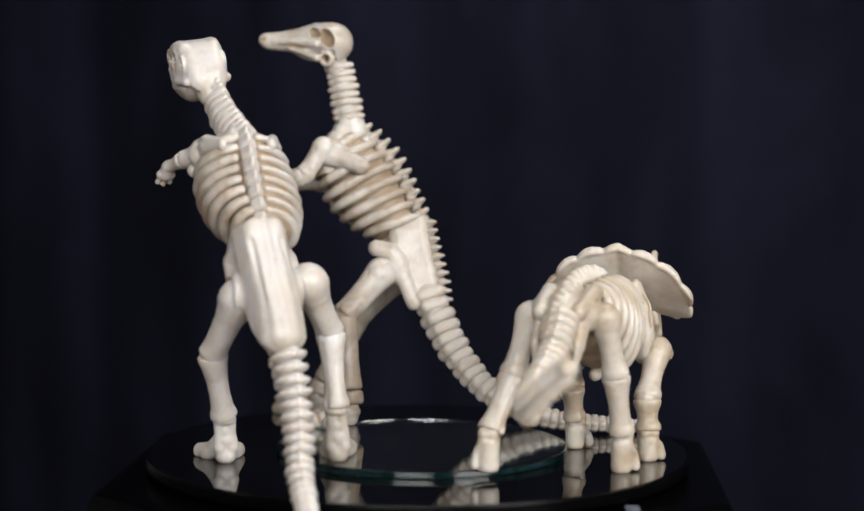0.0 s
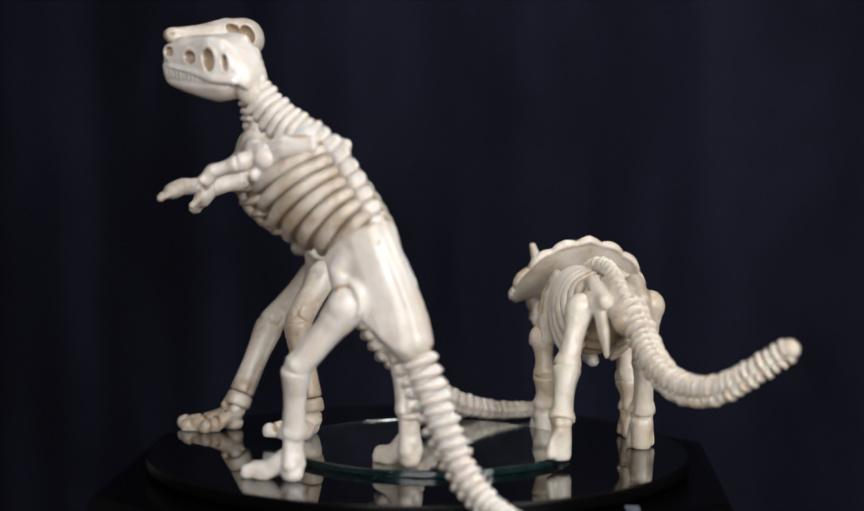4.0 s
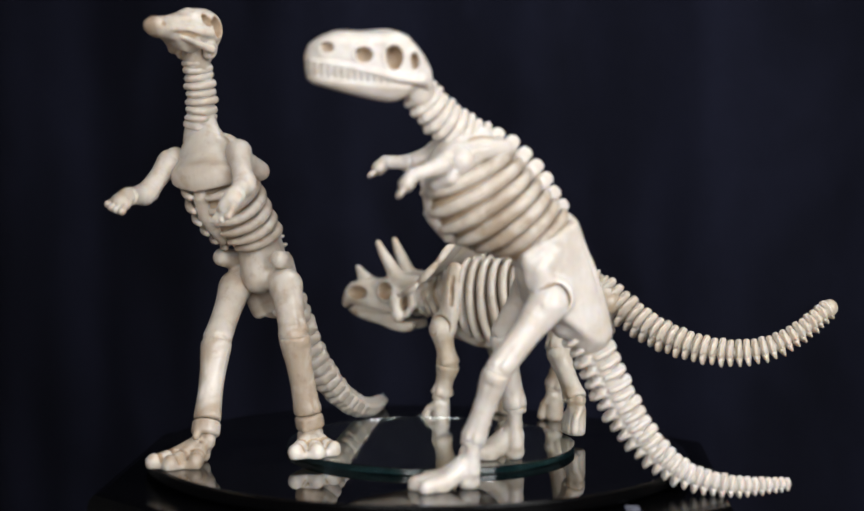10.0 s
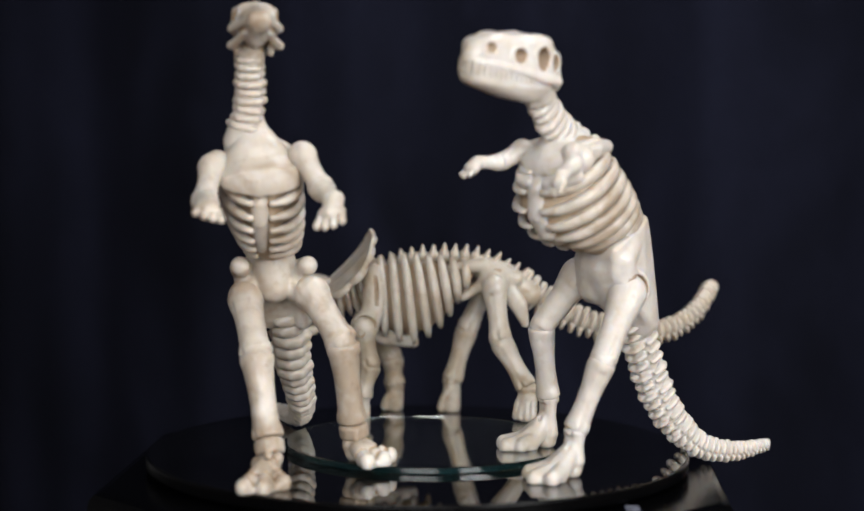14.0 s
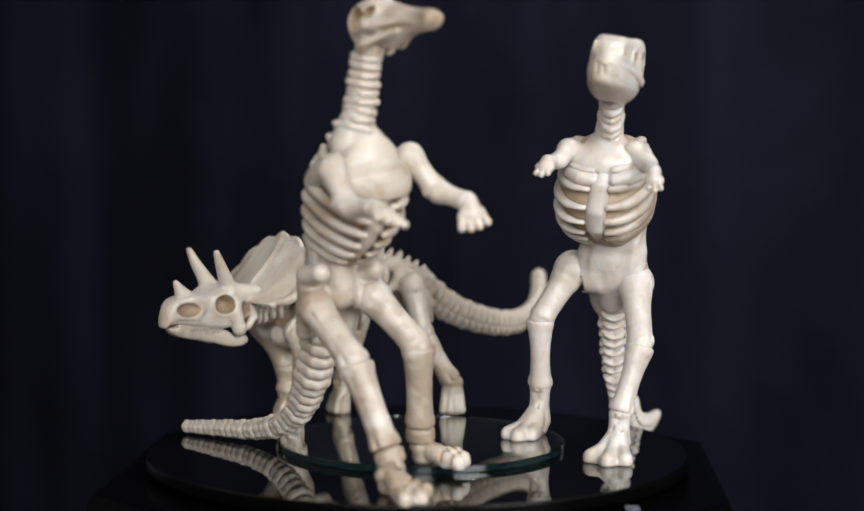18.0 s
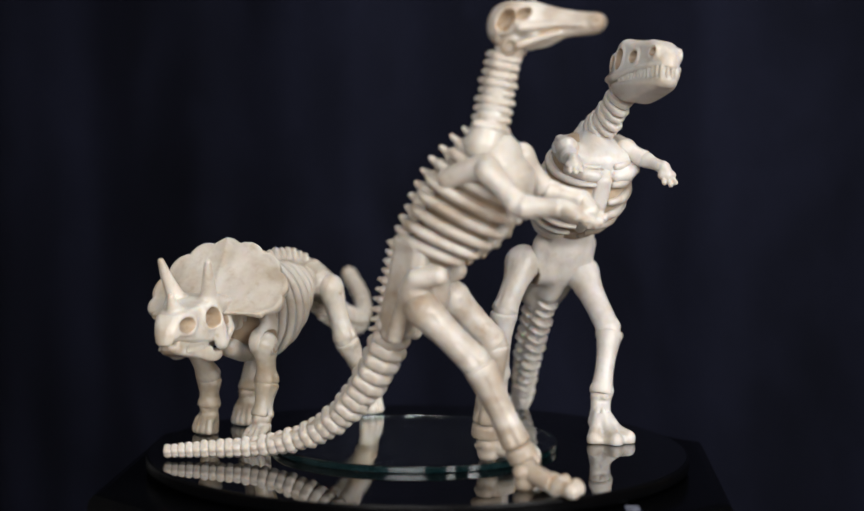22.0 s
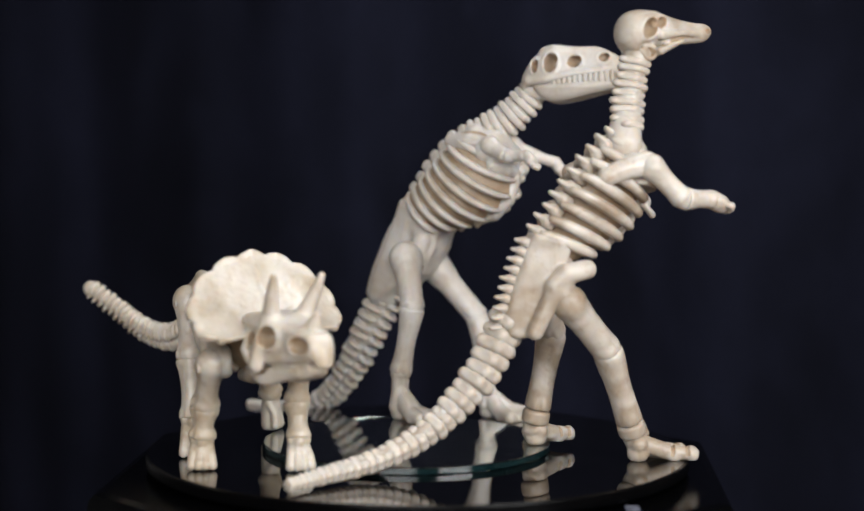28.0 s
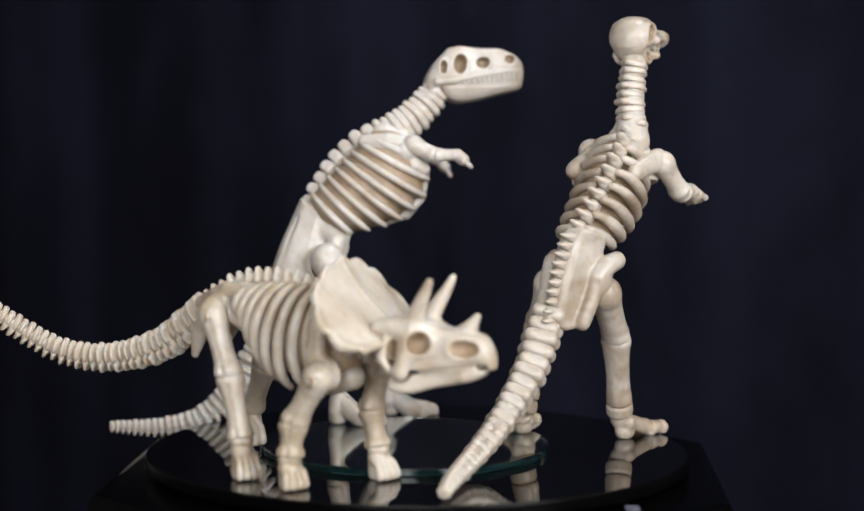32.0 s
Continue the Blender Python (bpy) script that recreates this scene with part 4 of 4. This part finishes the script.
        sk.chain([(1.6, s * 9.0, 0.5), (0.2, s * 10.4, -4.6), (2.8, s * 10.0, -8.4)], [1.7, 1.5, 1.2], k=0.8)
        # eye ring, nostril and the slot behind the cheek
        out = np.array([[0.94, 0.34, 0], [-s * 0.34, s * 0.94, 0], [0, 0, 1]])
        sk.ball((12.0, s * 7.9, 0.2), (4.9, 1.9, 4.7), out, k=1.0)
        sk.ball((12.2, s * 9.2, 0.2), (3.5, 5.8, 3.4), out, cut=2, k=0.7)
        out = np.array([[0.965, 0.26, 0], [-s * 0.26, s * 0.965, 0], [0, 0, 1]])
        sk.ball((25.0, s * 4.6, -1.2), (6.0, 1.0, 3.7), out, k=1.2)
        sk.ball((25.4, s * 5.9, -1.2), (4.5, 2.6, 2.5), out, cut=2, k=0.8)
        sk.ball((3.8, s * 10.6, -2.8), (1.5, 4.2, 4.0), cut=2, k=0.5)
        sk.chain([(10, s * 9.0, -6.6), (20, s * 6.9, -6.0), (29, s * 4.2, -5.0)], [0.5, 0.5, 0.4], cut=True, k=0.7)
        sk.chain([(-2, s * 8.5, 4.2), (3, s * 8.0, 4.2), (8, s * 6.6, 4.4)], [1.8, 2.4, 2.8], k=2.0)
    skull = placed(part("skull", sk.fire("skull", B, 0.42, 0.04, wash=GROOVE_T), toy, "beaked skull with three pointed horns"), 67.2, 0.0, 46.5, 11.5, 0)
    jw = Clay(1.0)
    jw.plate([(31.2, -7.6), (30.2, -9.2), (26.5, -11.2), (17, -13.2), (9, -15.4), (3, -15.4), (0.6, -13.6), (2.2, -11.4), (6.6, -11.8), (9.2, -9.6), (16, -9.4), (24, -8.6), (29, -7.4)],
             lambda x, z: np.interp(x, [0, 6, 14, 24, 31], [8.4, 8.2, 6.6, 4.6, 2.2]), 1.4)
    jw.plate([(28, -6.0), (28, -9), (12, -10.5), (12, -7.5)], lambda x, z: np.interp(x, [8, 28], [6.3, 3.4]), 0.6)
    jw.box((7, 0, -16.5), (9, 4.6, 3.6), 1.5, cut=True, k=1.5)
    part("lower_jaw", jw.fire("lower_jaw", B, 0.45, 0.03), skull)
    rows = []
    for s in (1, -1):
        for i in range(11):
            x = 11.5 + i * 1.25
            y = s * float(np.interp(x, [10, 25], [7.1, 5.0]))
            rows += [((x, y, -7.8), (x + 0.1, y, -9.3), 0.42), ((x + 0.6, y * 0.97, -10.4), (x + 0.6, y * 0.97, -8.9), 0.42)]
    part("teeth", tooth_row("teeth", rows, B), skull, "fine cream teeth along the beak")
    # frill: a saddle-shaped fan, its sides dropping to two points, its rim knobbed
    cx, sx = math.cos(radians(43)), math.sin(radians(43))

    def fan(p):
        q = p - v3((-8.5, 1.8, 9.0))
        u = q[..., 0] * -cx + q[..., 2] * sx
        w = q[..., 0] * sx + q[..., 2] * cx
        v = q[..., 1]
        ang = np.arctan2(v, u + 5)
        knob = np.abs(np.cos(ang * 7.5)) ** 0.7
        rho = np.sqrt(((u + 1.5) / 19.8) ** 2 + (v / 25.2) ** 2) / (0.97 + 0.07 * knob)
        fall = -0.0068 * v ** 2 + 0.07 * v + 0.007 * np.maximum(u, 0) ** 2 + 0.02 * np.maximum(-u - 5, 0) ** 2
        vein = 0.4 * np.exp(-(v / 1.2) ** 2) * (u > -6) - 0.25 * np.exp(-((np.abs(v) - 7) / 4) ** 2) + 0.25 * np.exp(-((np.abs(v) - 14 - 0.25 * u) / 3) ** 2)
        thick = 0.8 + 0.7 * np.exp(-((rho - 0.96) / 0.05) ** 2) * knob
        edge = np.maximum((rho - 1) * 20, -15.0 + 0.06 * np.abs(v) - u)
        return np.maximum(np.abs(w - fall - vein) - thick, edge) * 0.75
    fr = Clay(1.0).put(fan, (-34, -27, -14), (12, 30, 36))
    part("frill", fr.fire("frill", B, 0.5, 0.05), skull, "broad scalloped bony frill")
    # pelvis
    pv = Clay(1.5)
    pv.chain([P(6, 57), P(-3, 54), P(-13, 47)], [4.6, 5.2, 5.0])
    for s in (1, -1):
        pv.chain([P(17, 57, s * 6.5), P(4, 58.2, s * 7.4), P(-8, 53, s * 6.4)], [1.6, 2.6, 2.4], flat=((0, 0, 1), 0.9))
        pv.ball(P(0.5, 52, s * 8), (6.0, 4.2, 5.6))
        pv.chain([P(-4, 50, s * 7), P(-9, 43, s * 6.8), P(-11.5, 36, s * 6.4)], [3.6, 3.4, 1.6], flat=((0, 1, 0), 1.7), k=0.9)
        pv.chain([P(6, 50, s * 7), P(12, 46, s * 7.4)], [2.4, 1.6])
        pv.chain([P(10.5, 57.4, s * 10.6), P(4.0, 58.6, s * 11.6), P(-4.5, 56.6, s * 10.6)], [0.9, 1.2, 0.9], cut=2, k=0.6)
    part("pelvis", pv.fire("pelvis", B, 0.55, 0.08, wash=RECESS_TONE_OF[B.name]), toy)
    # legs
    for name, hip, knee, ank, toe, ground, r in (
            ("hind_leg", (0.5, 12.4, 50.5), (-2.0, 17.6, 30.6), (-12.2, 21.8, 13.2), (-10.5, 24.8, 4.0), GLASS_TOP, 4.6),
            ("hind_leg", (1.8, -12.0, 51), (10.4, -13.3, 31.4), (16.2, -13.9, 10.6), (20.5, -14.6, 1.2), FACE, 4.6),
            ("front_leg", (49.5, 14.2, 34.5), (46.9, 13.5, 20.8), (50.2, 13.2, 8.0), (55.6, 12.4, 1.2), FACE, 4.4),
            ("front_leg", (50.0, -16.0, 35.0), (39.6, -15.6, 19.6), (38.6, -16.4, 8.0), (42.5, -17.4, 1.2), FACE, 4.7)):
        s = 1 if hip[1] > 0 else -1
        leg = part(name, long_bone("upper_leg", hip, knee, r, r * 0.95, B, 0.8, (0.3, s, 0), head=1.02, knob=0.9), toy)
        u = unit(v3(ank) - v3(knee))
        part("lower_leg", long_bone("lower_leg", v3(knee) + u * 0.2, v3(ank) - u * 1.0, r * 0.95, r * 0.9, B, 0.8, (0.4, s, 0)), leg)
        pin = Clay(0.3).drum(v3(hip) + v3((0.6, s * r * 0.94, -1.2)), (0.1, 1, 0), 0.7, 1.9, 0.5)
        pin.ring(v3(hip) + v3((0.6, s * (r * 0.94 + 0.8), -1.2)), (0.1, 1, 0), 1.15, 0.28, cut=2, k=0.2)
        part("joint_pin", pin.fire("joint_pin", B, 0.28, wash=GROOVE_T), leg)
        fwd = unit((toe[0] - ank[0], toe[1] - ank[1], 0))
        sd = np.array((-fwd[1], fwd[0], 0))
        ft = Clay(0.8)
        ft.bone(v3(ank) + v3((0, 0, 0.4)) - sd * 2.0, v3(ank) + v3((0, 0, 0.4)) + sd * 2.0, r * 0.46, r * 0.46)
        ft.bone(v3(ank) + v3((0, 0, 0.4)) - fwd * 1.6, v3(ank) + v3((0, 0, 0.4)) + fwd * 1.6, r * 0.46, r * 0.46)
        ft.bone(v3(ank) + v3((0, 0, -1.8)) - sd * 1.9, v3(ank) + v3((0, 0, -1.8)) + sd * 1.9, r * 0.44, r * 0.44, k=0.15)
        for j in (-1.5, -0.5, 0.5, 1.5):
            ft.chain([v3(ank) + sd * j * 1.7 + v3((0, 0, -2.4)), v3(ank) * 0.4 + v3(toe) * 0.6 + sd * j * 2.1, v3(toe) + sd * j * 2.3 - fwd * abs(j) * 0.6], [1.5, 1.35, 1.5], k=0.35)
            ft.ball(v3(toe) + sd * j * 2.3 - fwd * abs(j) * 0.6 + v3((0, 0, -0.8)), 1.55, k=0.3)
        ft.bone(v3(ank) + v3((0, 0, -3)), (ank[0], ank[1], ground + 2.0), r * 0.75, r * 0.75)
        ft.box((ank[0], ank[1], ground - 20), (40, 40, 20), 0.01, cut=True, k=0.3)
        part("foot", ft.fire("foot", B, 0.45, 0.05), leg)
    # tail
    path = [(-10.4, -1.9, 50.0, 6.0), (-18.5, -3.0, 44.2, 5.6), (-27.2, -3.4, 38.7, 5.3), (-36.1, -3.6, 35.1, 5.0), (-48.2, -5.1, 31.9, 4.6), (-60.3, -8.3, 31.0, 4.3), (-71.4, -13.1, 33.3, 4.0), (-79.9, -19.4, 39.0, 3.7), (-86.0, -28.0, 46.2, 3.5)]
    tc = Clay(1.0).chain([q[:3] for q in path], [q[3] * 0.52 for q in path])
    tc.ball((-86.6, -28.8, 46.9), 3.1)
    tail = part("tail", tc.fire("tail", B, 0.7), toy, "segmented tail curving up at its tip")
    backbone(tail, winged_vertebra("tail_vertebra", B), path, 31, 0.68, 1.02, 0.50)
    return toy


# ---- the place ----
def lathe(name, profile, mats, steps=128, index=None):
    """A turned solid; profile is (radius, height) in millimetres from the axis down to the axis."""
    verts, faces, ids = [], [], []
    ring = [p for p in profile if p[0] > 0]
    for r, z in ring:
        for k in range(steps):
            a = 2 * math.pi * k / steps
            verts.append((r * math.cos(a) * 0.001, r * math.sin(a) * 0.001, z * 0.001))
    for i in range(len(ring) - 1):
        for k in range(steps):
            j = (k + 1) % steps
            faces.append((i * steps + k, (i + 1) * steps + k, (i + 1) * steps + j, i * steps + j))
            ids.append(index[i] if index else 0)
    faces.append(tuple(range(steps)))
    ids.append(0)
    faces.append(tuple(reversed(range((len(ring) - 1) * steps, len(ring) * steps))))
    ids.append(0)
    return mesh_from(name, verts, faces, mats, False, ids)


def slab(name, lo, hi, mat):
    (a, b, c), (d, e, f) = lo, hi
    v = [(x, y, z) for z in (c, f) for y in (b, e) for x in (a, d)]
    q = [(0, 2, 3, 1), (4, 5, 7, 6), (0, 1, 5, 4), (2, 6, 7, 3), (0, 4, 6, 2), (1, 3, 7, 5)]
    return mesh_from(name, v, q, mat, False)


def room():
    # Unseen room added round the set; its pale walls and ceiling bounce fill.
    w, h = 2.2, 2.5
    for name, lo, hi, mat in (
            ("floor", (-w, -w, -0.1), (w, w, 0), FLOOR), ("ceiling", (-w, -w, h), (w, w, h + 0.1), WALL),
            ("wall_north", (-w, w, 0), (w, w + 0.1, h), WALL), ("wall_south", (-w, -w - 0.1, 0), (w, -w, h), WALL),
            ("wall_east", (w, -w - 0.1, 0), (w + 0.1, w + 0.1, h), WALL), ("wall_west", (-w - 0.1, -w - 0.1, 0), (-w, w + 0.1, h), WALL)):
        tagged(new(name, slab(name, lo, hi, mat)), "plain unseen room surface bouncing fill light", "room", kind="structure")
    table = thing("table", "dark wooden table under the cloth", "table")
    part("tabletop", slab("tabletop", (-0.8, -0.35, TABLE - 0.032), (0.8, 0.112, TABLE), WOOD), table)
    leg = slab("leg", (-0.025, -0.025, 0), (0.025, 0.025, TABLE - 0.032), WOOD)
    for x in (-0.74, 0.74):
        for y in (-0.3, 0.06):
            part("leg", leg, table).matrix_local = pose(x, y, 0)


def cloth():
    """A dark cloth hanging behind the table in soft upright folds, its hem trailing on the floor."""
    nx, path = 240, []
    for i in range(4):
        path.append((0.20 + 0.22 * i / 4, 0.002))
    for i in range(9):
        a = math.pi / 2 * i / 8
        path.append((0.42 + 0.06 * math.sin(a), 0.062 - 0.06 * math.cos(a)))
    for i in range(1, 41):
        path.append((0.48, 0.06 + 1.94 * i / 40))
    verts, faces, ny = [], [], len(path)
    for j, (y, z) in enumerate(path):
        hang = min(1, max(0, (z - 0.02) / 0.35))
        for i in range(nx + 1):
            x = -0.8 + 1.6 * i / nx
            fold = 0.009 * math.sin(x * 21 + 0.8 * math.sin(x * 7 + 1)) + 0.006 * math.sin(x * 47 + z * 1.5 + 2 * math.sin(x * 5)) + 0.002 * math.sin(x * 120 + z * 3)
            back = max(0, 0.04 - x)
            sweep = 1.6 * min(back, 0.42) ** 2 + 1.34 * max(0, back - 0.42)
            verts.append((x, y + hang * (fold + sweep), z))
    for j in range(ny - 1):
        for i in range(nx):
            a = j * (nx + 1) + i
            faces.append((a, a + 1, a + nx + 2, a + nx + 1))
    ob = new("backdrop", mesh_from("backdrop", verts, faces, CLOTH))
    tagged(ob, "dark navy-black cloth hanging in soft folds", "backdrop cloth", kind="structure")
    ob.modifiers.new("thickness", "SOLIDIFY").thickness = 0.0015


def turntable():
    """A still eight-sided foot with a printed strip, and the round platter that turns on it."""
    base = thing("display_turntable", "glossy black display turntable with an eight-sided foot", "turntable")
    # a square with its corners cut, flaring to the table
    prof = [(99.5, -7.3), (101.8, -7.8), (103.2, -9.6), (105.5, -26.0), (108.0, -56.0), (108.0, -58.0)]
    verts, faces = [], []
    for r, z in prof:
        e = r - 46
        for x, y in ((r, -e), (r, e), (e, r), (-e, r), (-r, e), (-r, -e), (-e, -r), (e, -r)):
            verts.append((x * 0.001, y * 0.001, z * 0.001))
    for i in range(len(prof) - 1):
        for k in range(8):
            j = (k + 1) % 8
            faces.append((i * 8 + k, (i + 1) * 8 + k, (i + 1) * 8 + j, i * 8 + j))
    faces += [tuple(range(8)), tuple(reversed(range(40, 48)))]
    part("foot_body", mesh_from("foot_body", verts, faces, BASE_BLACK, False), base).matrix_local = pose(0.0008, 0, 0, 0, 0, -3.8)
    part("bearing_ring", lathe("bearing_ring", [(70, -6.0), (70, -7.5)], BASE_BLACK, 48), base)
    strip = part("print_strip", slab("print_strip", (-0.0024, -0.0050, 0), (0.0024, 0.0036, 0.0002), LABEL_BLUE), base, "small dark blue printed strip with white ticks")
    strip.matrix_local = pose(0.0670, -0.0690, -0.0073, 0, 0, 0)
    for i in range(5):
        part("print_bar", slab("print_bar", (-0.00018, -0.0014, 0), (0.00018, 0.0014, 0.0002), LABEL_WHITE), strip).matrix_local = pose(0.00085 * (i - 2), 0.0012, 0.0003)
    part("print_bar", slab("print_bar", (-0.0020, -0.0003, 0), (0.0020, 0.0003, 0.0002), LABEL_WHITE), strip).matrix_local = pose(0, -0.0030, 0.0003)
    base.matrix_basis = pose(0, 0, TOP)
    disc = part("platter", lathe("platter", [(93.0, FACE), (93.0, FACE - 4.6)], [ACRYLIC], 192), base, "round polished black acrylic platter that turns")
    part("platter_rim", lathe("platter_rim", [(r, FACE + z) for r, z in ((93.05, -0.15), (93.8, -0.3), (94.0, -0.8), (94.0, -3.6), (93.5, -4.4), (92.0, -4.8))], [RIM_BLACK], 192), disc)
    return disc


def glass_plate():
    ob = thing("glass_disc", "round clear glass disc with a green edge lying on the platter", "glass plate")
    prof = [(49.7, 2.46), (50.1, 2.34), (50.3, 2.10), (50.3, 1.6), (50.3, 0.35), (50.15, 0.12), (49.8, 0.0)]
    part("plate", lathe("plate", prof, [GLASS, GLASS_EDGE], 256, [0, 0, 1, 1, 1, 1]), ob)
    return ob


room()
cloth()
PLATTER = turntable()
PLATE = glass_plate()
TREX = trex()
DUCK = duckbill()
HORNED = triceratops()


def motions():
    """Everything on the platter turns with it at one even speed."""
    seats = ((PLATTER, 0, 0, 0.0, 0), (PLATE, 1.45, -4.3, FACE + 0.04, 0), (TREX, -46.7, -50.0, 0.0, 110), (DUCK, -7.9, 53.5, 0.0, 161), (HORNED, 47.5, -50.5, 0.0, 67))
    for ob, x, y, z, head in seats:
        rows = []
        for i in range(33):
            a = SPIN * i
            up = 0 if ob is PLATTER else TOP
            rows.append((float(i), pose(0, 0, up, 0, 0, a) @ pose(x * 0.001, y * 0.001, z * 0.001, 0, 0, head)))
        walk(ob, rows)


motions()
